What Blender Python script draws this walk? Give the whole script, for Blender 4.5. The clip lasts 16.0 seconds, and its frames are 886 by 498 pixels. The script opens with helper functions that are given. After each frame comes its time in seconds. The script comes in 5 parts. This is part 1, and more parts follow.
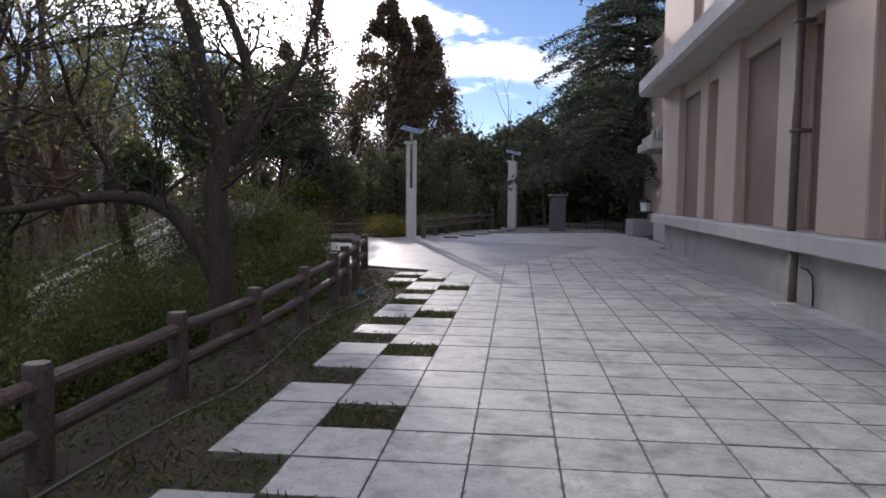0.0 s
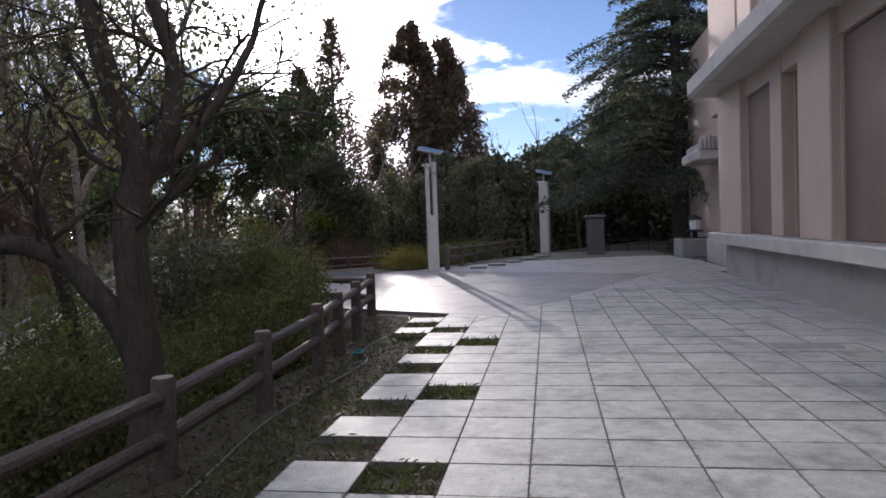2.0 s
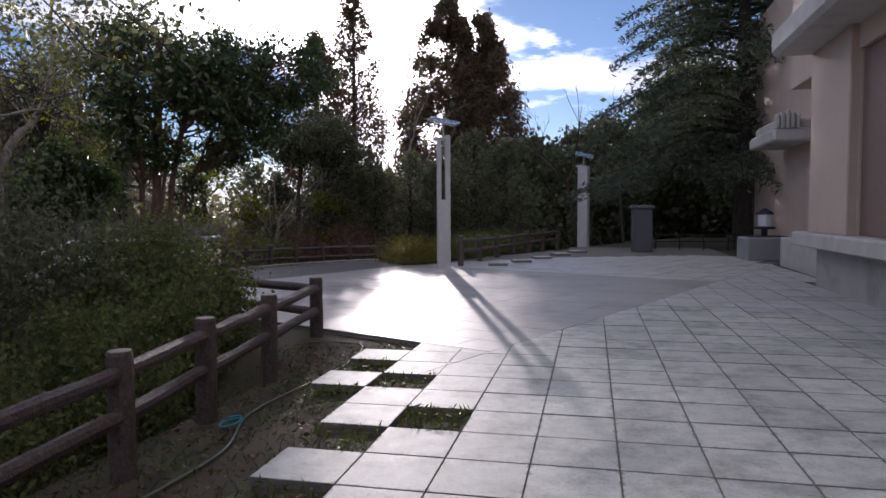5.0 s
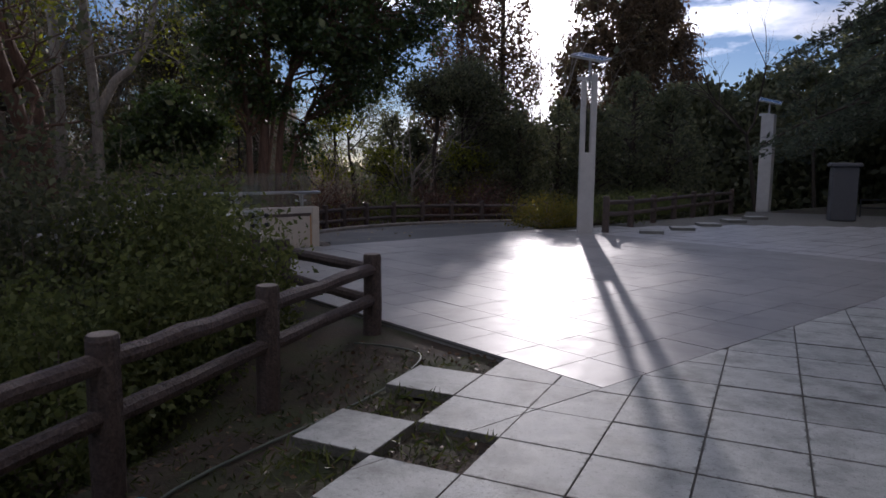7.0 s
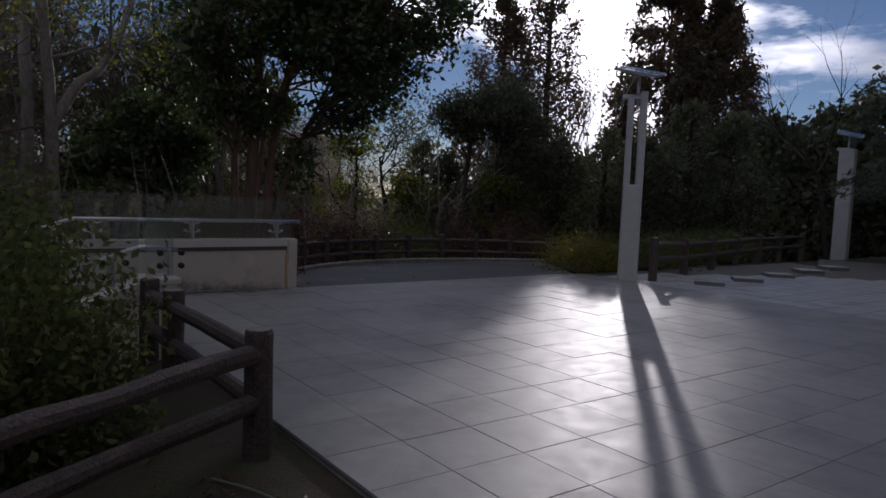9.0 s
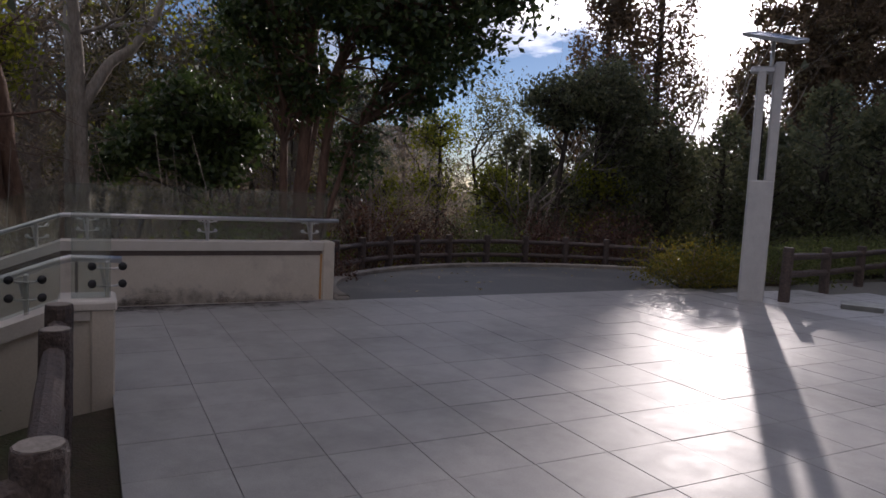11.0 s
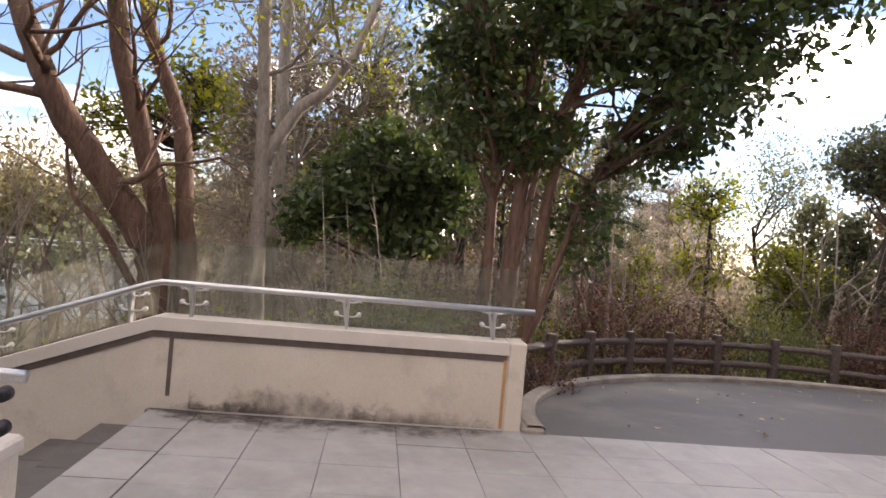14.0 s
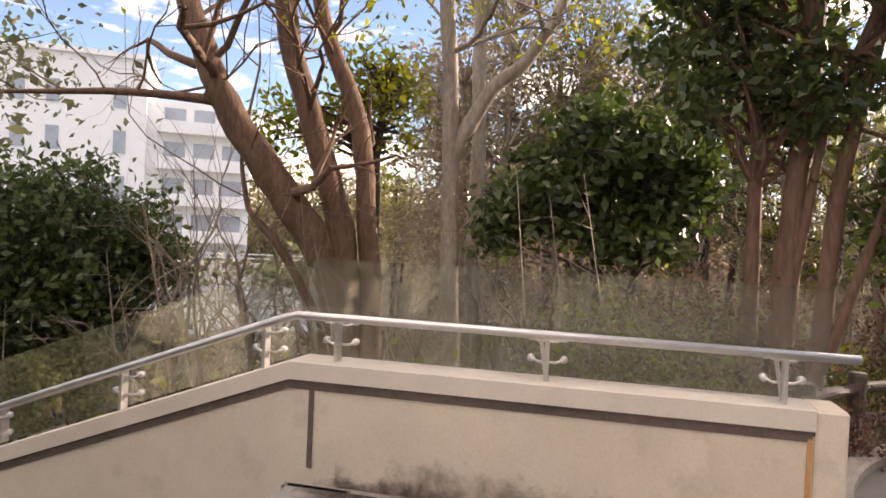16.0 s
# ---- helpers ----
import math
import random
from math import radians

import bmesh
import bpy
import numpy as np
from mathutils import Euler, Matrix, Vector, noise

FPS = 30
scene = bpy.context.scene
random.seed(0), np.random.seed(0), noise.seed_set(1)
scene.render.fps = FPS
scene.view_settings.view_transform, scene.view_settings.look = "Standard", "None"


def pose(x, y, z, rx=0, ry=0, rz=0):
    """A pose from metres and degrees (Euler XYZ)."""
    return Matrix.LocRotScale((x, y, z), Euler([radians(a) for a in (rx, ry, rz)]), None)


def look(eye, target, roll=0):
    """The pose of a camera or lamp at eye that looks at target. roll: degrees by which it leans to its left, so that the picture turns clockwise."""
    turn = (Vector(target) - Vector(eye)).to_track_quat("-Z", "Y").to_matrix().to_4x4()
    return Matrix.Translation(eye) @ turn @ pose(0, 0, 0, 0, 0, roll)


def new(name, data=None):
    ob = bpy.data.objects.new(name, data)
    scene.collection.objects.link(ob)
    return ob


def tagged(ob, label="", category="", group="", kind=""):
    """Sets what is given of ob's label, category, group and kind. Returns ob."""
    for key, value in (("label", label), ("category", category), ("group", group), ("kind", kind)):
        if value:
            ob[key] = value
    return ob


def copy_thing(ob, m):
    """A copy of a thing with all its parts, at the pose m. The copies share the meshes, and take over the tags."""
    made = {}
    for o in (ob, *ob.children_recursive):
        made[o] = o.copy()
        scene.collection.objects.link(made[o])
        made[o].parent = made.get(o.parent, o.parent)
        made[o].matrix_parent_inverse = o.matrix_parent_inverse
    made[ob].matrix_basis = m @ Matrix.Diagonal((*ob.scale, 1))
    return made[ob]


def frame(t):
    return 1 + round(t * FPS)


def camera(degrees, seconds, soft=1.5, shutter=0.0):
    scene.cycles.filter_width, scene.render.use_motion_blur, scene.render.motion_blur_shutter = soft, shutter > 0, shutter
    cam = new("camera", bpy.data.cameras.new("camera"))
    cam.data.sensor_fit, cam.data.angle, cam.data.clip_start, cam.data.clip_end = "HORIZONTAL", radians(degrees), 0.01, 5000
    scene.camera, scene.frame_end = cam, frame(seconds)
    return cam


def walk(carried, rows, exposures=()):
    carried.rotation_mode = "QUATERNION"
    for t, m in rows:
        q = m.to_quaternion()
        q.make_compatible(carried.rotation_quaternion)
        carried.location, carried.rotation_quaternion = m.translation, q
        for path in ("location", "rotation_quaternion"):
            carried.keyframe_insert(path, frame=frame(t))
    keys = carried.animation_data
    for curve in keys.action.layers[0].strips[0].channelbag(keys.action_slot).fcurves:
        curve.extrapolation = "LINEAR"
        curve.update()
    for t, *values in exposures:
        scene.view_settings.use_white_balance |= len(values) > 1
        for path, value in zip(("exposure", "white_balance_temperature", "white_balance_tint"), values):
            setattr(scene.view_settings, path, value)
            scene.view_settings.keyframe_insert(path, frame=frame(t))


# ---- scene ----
cam = camera(65.68, 16.0, soft=1.6)
# t, x, y, z, yaw, pitch, roll
ROWS = [
    (0, 0.746, -4.156, 1.461, 6.16, -4.34, -0.48),
    (0.5, 0.675, -3.518, 1.528, 7.24, -7.41, -1.40),
    (1, 0.657, -2.814, 1.462, 8.25, -5.09, 0.58),
    (1.5, 0.646, -2.216, 1.467, 9.65, -1.95, -0.60),
    (2, 0.645, -1.624, 1.472, 8.68, -2.11, 1.98),
    (2.5, 0.636, -0.977, 1.477, 14.49, -0.47, -0.13),
    (3, 0.634, -0.321, 1.479, 10.50, -1.27, 1.52),
    (5.5, 0.857, 2.768, 1.444, 13.94, -3.99, -0.99),
    (6, 0.843, 3.441, 1.437, 20.86, -4.86, -1.28),
    (6.5, 0.833, 4.040, 1.450, 19.12, -5.70, -0.49),
    (7, 0.744, 4.672, 1.445, 25.56, -6.94, -0.50),
    (7.5, 0.669, 5.260, 1.430, 30.27, -4.94, -1.99),
    (8, 0.549, 5.897, 1.435, 27.48, -4.26, -2.35),
    (10.5, -0.132, 8.548, 1.463, 37.02, -5.40, -2.73),
    (11, -0.317, 9.004, 1.474, 38.54, -5.44, -2.87),
    (11.5, -0.518, 9.428, 1.484, 37.77, -4.62, -0.40),
    (12, -0.719, 9.796, 1.485, 46.12, -3.07, -1.15),
    (12.5, -0.961, 10.153, 1.485, 52.40, -5.50, -2.46),
    (13, -1.294, 10.550, 1.491, 51.55, -2.80, -3.37),
    (13.5, -1.671, 10.944, 1.490, 61.28, -1.88, -2.54),
    (14, -2.069, 11.321, 1.458, 60.31, -0.56, -5.04),
    (14.5, -2.481, 11.645, 1.431, 60.93, -3.17, -2.39),
    (15, -2.903, 11.861, 1.457, 67.89, -5.12, -0.98),
    (15.5, -3.307, 12.015, 1.484, 70.21, -4.95, -1.69),
    (16, -3.660, 12.136, 1.475, 79.06, -1.32, -2.59),
]
EXPOSURES = [(0, 0.8, 6250, 22), (3, 0.8, 6250, 23), (5.5, 0.52, 6200, 24), (6.5, 0.25, 6150, 23), (7, -0.08, 6050, 23), (8, -0.82, 5950, 21), (10.3, -0.24, 6150, 24), (11.5, 0.58, 6550, 23), (12.5, 1.4, 6650, 23), (13.3, 1.7, 6950, 23), (14, 2.1, 7500, 24), (14.5, 2.15, 7600, 24), (15, 2.15, 8000, 24), (16, 2.3, 8500, 24)]
walk(cam, [(t, pose(x, y, z, 90 + pitch, roll, yaw)) for t, x, y, z, yaw, pitch, roll in ROWS], EXPOSURES)

# ---- light ----
SUN_AZ, SUN_EL = 16.5, 15.0          # degrees left of +y, degrees up
sun_dir = Vector((-math.sin(radians(SUN_AZ)) * math.cos(radians(SUN_EL)), math.cos(radians(SUN_AZ)) * math.cos(radians(SUN_EL)), math.sin(radians(SUN_EL))))
world = bpy.data.worlds.new("sky")
scene.world = world
world.use_nodes = True
wn, wl = world.node_tree.nodes, world.node_tree.links
wn.clear()
w_out = wn.new("ShaderNodeOutputWorld")
w_bg = wn.new("ShaderNodeBackground")
w_bg.inputs["Strength"].default_value = 0.12
w_sky = wn.new("ShaderNodeTexSky")
w_sky.sky_type, w_sky.sun_disc = "NISHITA", False
w_sky.sun_elevation, w_sky.sun_rotation = radians(SUN_EL), radians(-SUN_AZ)
w_sky.air_density, w_sky.dust_density, w_sky.ozone_density = 0.8, 0.05, 3.0
w_co = wn.new("ShaderNodeTexCoord")
w_map = wn.new("ShaderNodeMapping")
w_map.inputs["Scale"].default_value = (1.0, 1.0, 3.4)
w_noise = wn.new("ShaderNodeTexNoise")
w_noise.inputs["Scale"].default_value, w_noise.inputs["Detail"].default_value, w_noise.inputs["Roughness"].default_value = 2.6, 7.0, 0.58
w_ramp = wn.new("ShaderNodeValToRGB")
w_ramp.color_ramp.elements[0].position, w_ramp.color_ramp.elements[1].position = 0.50, 0.68
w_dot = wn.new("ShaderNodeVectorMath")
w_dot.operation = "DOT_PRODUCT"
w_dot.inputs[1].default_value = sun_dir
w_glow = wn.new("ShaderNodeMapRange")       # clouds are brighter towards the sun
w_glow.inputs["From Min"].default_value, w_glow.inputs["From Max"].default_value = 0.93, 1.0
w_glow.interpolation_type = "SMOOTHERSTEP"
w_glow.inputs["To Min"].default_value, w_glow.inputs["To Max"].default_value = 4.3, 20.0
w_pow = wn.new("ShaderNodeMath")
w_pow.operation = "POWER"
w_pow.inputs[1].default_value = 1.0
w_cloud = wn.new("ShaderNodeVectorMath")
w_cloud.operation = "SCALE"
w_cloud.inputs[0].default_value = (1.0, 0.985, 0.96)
w_mix = wn.new("ShaderNodeMix")
w_mix.data_type = "RGBA"
# a bank of cloud stands before the sun
w_bank = wn.new("ShaderNodeMapRange")
w_bank.inputs["From Min"].default_value, w_bank.inputs["From Max"].default_value = 0.978, 0.998
w_bank.interpolation_type = "SMOOTHERSTEP"
w_jit = wn.new("ShaderNodeMath")
w_jit.operation = "MULTIPLY_ADD"
w_jit.inputs[1].default_value = 0.09
w_jit2 = wn.new("ShaderNodeMath")
w_jit2.operation = "SUBTRACT"
w_jit2.inputs[1].default_value = 0.045
w_max = wn.new("ShaderNodeMath")
w_max.operation = "MAXIMUM"
w_dim = wn.new("ShaderNodeVectorMath")
w_dim.operation = "SCALE"
w_dim.inputs["Scale"].default_value = 0.6
wl.new(w_co.outputs["Generated"], w_map.inputs["Vector"])
wl.new(w_map.outputs[0], w_noise.inputs["Vector"])
wl.new(w_noise.outputs["Fac"], w_ramp.inputs["Fac"])
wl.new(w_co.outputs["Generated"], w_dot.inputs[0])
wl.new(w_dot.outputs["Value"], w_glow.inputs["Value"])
wl.new(w_noise.outputs["Fac"], w_jit.inputs[0])
wl.new(w_dot.outputs["Value"], w_jit.inputs[2])
wl.new(w_jit.outputs[0], w_jit2.inputs[0])
wl.new(w_jit2.outputs[0], w_bank.inputs["Value"])
wl.new(w_ramp.outputs["Color"], w_max.inputs[0])
wl.new(w_bank.outputs[0], w_max.inputs[1])
# clouds overhead are much brighter than low ones: unseen fill light for the ground
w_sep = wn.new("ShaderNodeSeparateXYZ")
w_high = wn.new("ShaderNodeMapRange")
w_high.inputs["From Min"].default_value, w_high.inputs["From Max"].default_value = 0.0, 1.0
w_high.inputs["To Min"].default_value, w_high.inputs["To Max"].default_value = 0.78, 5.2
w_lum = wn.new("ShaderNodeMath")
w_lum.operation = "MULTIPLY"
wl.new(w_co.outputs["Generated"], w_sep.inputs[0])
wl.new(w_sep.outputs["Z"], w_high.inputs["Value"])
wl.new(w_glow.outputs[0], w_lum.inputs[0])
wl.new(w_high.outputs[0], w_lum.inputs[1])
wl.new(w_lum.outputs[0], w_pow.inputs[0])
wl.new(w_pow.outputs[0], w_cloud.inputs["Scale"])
wl.new(w_max.outputs[0], w_mix.inputs["Factor"])
wl.new(w_sky.outputs[0], w_dim.inputs[0])
wl.new(w_dim.outputs[0], w_mix.inputs["A"])
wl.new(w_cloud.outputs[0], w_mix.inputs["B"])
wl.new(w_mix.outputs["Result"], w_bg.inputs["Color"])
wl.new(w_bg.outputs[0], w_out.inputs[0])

sun = new("sun", bpy.data.lights.new("sun", "SUN"))
sun.data.energy, sun.data.angle, sun.data.color = 1.55, radians(0.6), (1.0, 0.94, 0.84)
sun.matrix_world = look(tuple(sun_dir * 60), (0, 0, 0))


# ---- materials ----
def surface(name, low, high, scale=6.0, rough=0.8, bump=0.2, grain=90.0, metal=0.0, spec=0.5, vary=0.0, stain=None, stain_scale=1.2, stain_at=(0.52, 0.7), island=0.0, rough_vary=0.12, stretch=(1, 1, 1), bump_dist=0.01):
    """A mottled surface: two noises of colour, grain in the relief, and stains of their own colour."""
    m = bpy.data.materials.new(name)
    m.use_nodes = True
    n, l = m.node_tree.nodes, m.node_tree.links
    b = n["Principled BSDF"]
    geo = n.new("ShaderNodeNewGeometry")
    mp = n.new("ShaderNodeMapping")
    mp.inputs["Scale"].default_value = stretch
    l.new(geo.outputs["Position"], mp.inputs["Vector"])
    n1 = n.new("ShaderNodeTexNoise")
    n1.inputs["Scale"].default_value, n1.inputs["Detail"].default_value, n1.inputs["Roughness"].default_value = scale, 6.0, 0.65
    n2 = n.new("ShaderNodeTexNoise")
    n2.inputs["Scale"].default_value, n2.inputs["Detail"].default_value = grain, 3.0
    for q in (n1, n2):
        l.new(mp.outputs[0], q.inputs["Vector"])
    add = n.new("ShaderNodeMath")
    add.operation = "MULTIPLY_ADD"
    add.inputs[1].default_value, add.inputs[2].default_value = 0.45, 0.0
    l.new(n2.outputs["Fac"], add.inputs[0])
    add2 = n.new("ShaderNodeMath")
    add2.operation = "MULTIPLY_ADD"
    add2.inputs[1].default_value = 0.55
    l.new(n1.outputs["Fac"], add2.inputs[0])
    l.new(add.outputs[0], add2.inputs[2])
    spread = n.new("ShaderNodeMapRange")
    spread.inputs["From Min"].default_value, spread.inputs["From Max"].default_value = 0.33, 0.67
    l.new(add2.outputs[0], spread.inputs["Value"])
    mix = n.new("ShaderNodeMix")
    mix.data_type = "RGBA"
    mix.inputs["A"].default_value, mix.inputs["B"].default_value = (*low, 1), (*high, 1)
    l.new(spread.outputs[0], mix.inputs["Factor"])
    last = mix.outputs["Result"]
    if stain:
        n3 = n.new("ShaderNodeTexNoise")
        n3.inputs["Scale"].default_value, n3.inputs["Detail"].default_value, n3.inputs["Roughness"].default_value = stain_scale, 8.0, 0.7
        l.new(mp.outputs[0], n3.inputs["Vector"])
        r3 = n.new("ShaderNodeMapRange")
        r3.inputs["From Min"].default_value, r3.inputs["From Max"].default_value = stain_at
        r3.inputs["To Max"].default_value = 0.8
        l.new(n3.outputs["Fac"], r3.inputs["Value"])
        m3 = n.new("ShaderNodeMix")
        m3.data_type = "RGBA"
        m3.inputs["B"].default_value = (*stain, 1)
        l.new(r3.outputs[0], m3.inputs["Factor"])
        l.new(last, m3.inputs["A"])
        last = m3.outputs["Result"]
    if vary or island:
        hsv = n.new("ShaderNodeHueSaturation")
        rnd = n.new("ShaderNodeMapRange")
        rnd.inputs["To Min"].default_value, rnd.inputs["To Max"].default_value = 1 - max(vary, island), 1 + max(vary, island)
        if vary:
            l.new(n.new("ShaderNodeObjectInfo").outputs["Random"], rnd.inputs["Value"])
        else:
            l.new(geo.outputs["Random Per Island"], rnd.inputs["Value"])
        l.new(rnd.outputs[0], hsv.inputs["Value"])
        l.new(last, hsv.inputs["Color"])
        last = hsv.outputs["Color"]
    l.new(last, b.inputs["Base Color"])
    rr = n.new("ShaderNodeMapRange")
    rr.inputs["To Min"].default_value, rr.inputs["To Max"].default_value = rough - rough_vary, min(1, rough + rough_vary)
    l.new(n1.outputs["Fac"], rr.inputs["Value"])
    l.new(rr.outputs[0], b.inputs["Roughness"])
    b.inputs["Metallic"].default_value, b.inputs["Specular IOR Level"].default_value = metal, spec
    if bump:
        bp = n.new("ShaderNodeBump")
        bp.inputs["Strength"].default_value, bp.inputs["Distance"].default_value = bump, bump_dist
        l.new(add2.outputs[0], bp.inputs["Height"])
        l.new(bp.outputs[0], b.inputs["Normal"])
    return m


def leafy(name, low, high, trans=0.45, rough=0.5, spec=0.25):
    """Leaves: each its own shade, light passing through them."""
    m = bpy.data.materials.new(name)
    m.use_nodes = True
    n, l = m.node_tree.nodes, m.node_tree.links
    b = n["Principled BSDF"]
    geo = n.new("ShaderNodeNewGeometry")
    mix = n.new("ShaderNodeMix")
    mix.data_type = "RGBA"
    mix.inputs["A"].default_value, mix.inputs["B"].default_value = (*low, 1), (*high, 1)
    l.new(geo.outputs["Random Per Island"], mix.inputs["Factor"])
    l.new(mix.outputs["Result"], b.inputs["Base Color"])
    b.inputs["Roughness"].default_value = rough
    b.inputs["Specular IOR Level"].default_value = spec
    tr = n.new("ShaderNodeBsdfTranslucent")
    hs = n.new("ShaderNodeHueSaturation")
    hs.inputs["Saturation"].default_value, hs.inputs["Value"].default_value = 1.15, 1.6
    l.new(mix.outputs["Result"], hs.inputs["Color"])
    l.new(hs.outputs["Color"], tr.inputs["Color"])
    sh = n.new("ShaderNodeMixShader")
    sh.inputs[0].default_value = trans
    l.new(b.outputs[0], sh.inputs[1])
    l.new(tr.outputs[0], sh.inputs[2])
    l.new(sh.outputs[0], n["Material Output"].inputs[0])
    return m


M_tile = surface("paving_concrete", (0.32, 0.335, 0.30), (0.60, 0.61, 0.575), 7.0, 0.6, 0.6, 150.0, spec=0.28, vary=0.10, stain=(0.13, 0.13, 0.11), stain_scale=2.1, stain_at=(0.48, 0.72), bump_dist=0.004)
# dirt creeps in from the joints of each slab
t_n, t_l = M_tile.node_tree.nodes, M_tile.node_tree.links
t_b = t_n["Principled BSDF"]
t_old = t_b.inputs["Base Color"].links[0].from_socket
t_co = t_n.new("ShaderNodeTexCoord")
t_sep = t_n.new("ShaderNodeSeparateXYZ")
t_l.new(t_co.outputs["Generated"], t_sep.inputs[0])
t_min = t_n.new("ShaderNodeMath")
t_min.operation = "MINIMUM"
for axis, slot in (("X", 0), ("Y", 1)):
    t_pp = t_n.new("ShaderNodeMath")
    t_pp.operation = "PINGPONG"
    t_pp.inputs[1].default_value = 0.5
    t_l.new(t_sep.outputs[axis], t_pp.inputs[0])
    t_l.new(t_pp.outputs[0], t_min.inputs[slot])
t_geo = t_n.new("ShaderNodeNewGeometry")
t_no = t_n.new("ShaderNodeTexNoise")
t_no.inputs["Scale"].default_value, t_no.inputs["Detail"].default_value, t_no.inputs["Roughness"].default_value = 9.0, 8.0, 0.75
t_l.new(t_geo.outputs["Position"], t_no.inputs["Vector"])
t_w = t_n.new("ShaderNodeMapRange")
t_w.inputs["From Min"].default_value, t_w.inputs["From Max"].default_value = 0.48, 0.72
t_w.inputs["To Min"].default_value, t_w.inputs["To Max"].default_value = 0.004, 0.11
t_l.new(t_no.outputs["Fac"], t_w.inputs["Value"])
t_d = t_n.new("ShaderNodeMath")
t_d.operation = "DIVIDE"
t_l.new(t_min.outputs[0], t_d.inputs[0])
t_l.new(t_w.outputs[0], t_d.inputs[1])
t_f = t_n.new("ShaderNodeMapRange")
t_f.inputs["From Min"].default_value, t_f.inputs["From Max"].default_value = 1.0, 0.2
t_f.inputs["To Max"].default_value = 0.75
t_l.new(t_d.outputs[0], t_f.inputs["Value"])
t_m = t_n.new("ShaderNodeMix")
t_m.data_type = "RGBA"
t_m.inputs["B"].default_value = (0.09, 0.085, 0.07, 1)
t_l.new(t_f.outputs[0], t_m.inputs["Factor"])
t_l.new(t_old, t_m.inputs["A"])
t_sp = t_n.new("ShaderNodeTexNoise")
t_sp.inputs["Scale"].default_value, t_sp.inputs["Detail"].default_value, t_sp.inputs["Roughness"].default_value = 38.0, 5.0, 0.8
t_l.new(t_geo.outputs["Position"], t_sp.inputs["Vector"])
t_sr = t_n.new("ShaderNodeMapRange")
t_sr.inputs["From Min"].default_value, t_sr.inputs["From Max"].default_value, t_sr.inputs["To Max"].default_value = 0.55, 0.66, 0.7
t_l.new(t_sp.outputs["Fac"], t_sr.inputs["Value"])
t_sm = t_n.new("ShaderNodeMix")
t_sm.data_type = "RGBA"
t_sm.inputs["B"].default_value = (0.15, 0.15, 0.115, 1)
t_l.new(t_sr.outputs[0], t_sm.inputs["Factor"])
t_l.new(t_m.outputs["Result"], t_sm.inputs["A"])
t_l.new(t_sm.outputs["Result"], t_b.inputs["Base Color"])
M_tile_far = surface("paving_concrete_far", (0.34, 0.34, 0.33), (0.58, 0.575, 0.56), 9.0, 0.42, 0.35, 160.0, spec=0.55, island=0.08, stain=(0.13, 0.13, 0.11), stain_scale=1.3, stain_at=(0.5, 0.72), bump_dist=0.004)
M_plaza = surface("plaza_slab", (0.258, 0.25, 0.236), (0.385, 0.373, 0.352), 5.0, 0.5, 0.22, 140.0, spec=0.36, vary=0.05, stain=(0.15, 0.145, 0.13), stain_scale=0.9, stain_at=(0.48, 0.78), bump_dist=0.003)
# dark damp treads, with the shade on the stairs put into the colour
M_step = surface("shaded_step_slab", (0.075, 0.068, 0.062), (0.15, 0.14, 0.128), 6.0, 0.7, 0.4, 140.0, spec=0.3, vary=0.06, stain=(0.08, 0.075, 0.065), stain_scale=1.5, stain_at=(0.5, 0.75), bump_dist=0.004)
M_joint = surface("joint_mortar", (0.09, 0.086, 0.075), (0.22, 0.21, 0.18), 20, 0.9, 0.3)
M_soil = surface("soil_and_moss", (0.03, 0.021, 0.013), (0.085, 0.06, 0.036), 7, 0.95, 0.9, 60, stain=(0.05, 0.065, 0.02), stain_scale=1.1, stain_at=(0.46, 0.62), bump_dist=0.03)
M_asphalt = surface("asphalt", (0.06, 0.058, 0.054), (0.12, 0.115, 0.105), 3, 0.62, 0.5, 220, stain=(0.2, 0.185, 0.155), stain_scale=0.8, stain_at=(0.5, 0.75), bump_dist=0.005)
M_wall = surface("cream_wall_paint", (0.58, 0.512, 0.415), (0.705, 0.635, 0.53), 2.5, 0.7, 0.2, 70, stain=(0.36, 0.30, 0.25), stain_scale=1.6, stain_at=(0.56, 0.8), bump_dist=0.004)
M_cope = surface("coping_render", (0.58, 0.53, 0.455), (0.70, 0.645, 0.57), 4, 0.65, 0.2, 90, bump_dist=0.003)
M_groove = surface("dark_groove", (0.10, 0.078, 0.068), (0.18, 0.145, 0.125), 8, 0.9, 0.2, spec=0.1)
M_kerb = surface("weathered_kerb", (0.2, 0.175, 0.145), (0.36, 0.32, 0.27), 5, 0.8, 0.4, 90, stain=(0.12, 0.1, 0.075), stain_scale=2.0, stain_at=(0.5, 0.72), bump_dist=0.006)
M_rust = surface("rust_streak", (0.45, 0.2, 0.07), (0.6, 0.36, 0.16), 12, 0.8, 0.1)
M_log = surface("log_concrete", (0.034, 0.024, 0.021), (0.15, 0.108, 0.09), 22, 0.6, 1.0, 60, vary=0.12, bump_dist=0.02)
M_logcut = surface("log_cut_face", (0.2, 0.17, 0.14), (0.34, 0.29, 0.25), 30, 0.8, 0.4, 80)
M_bark = surface("bark_dark", (0.028, 0.021, 0.016), (0.10, 0.075, 0.055), 9, 0.9, 1.0, 40, stretch=(1, 1, 0.25), bump_dist=0.03)
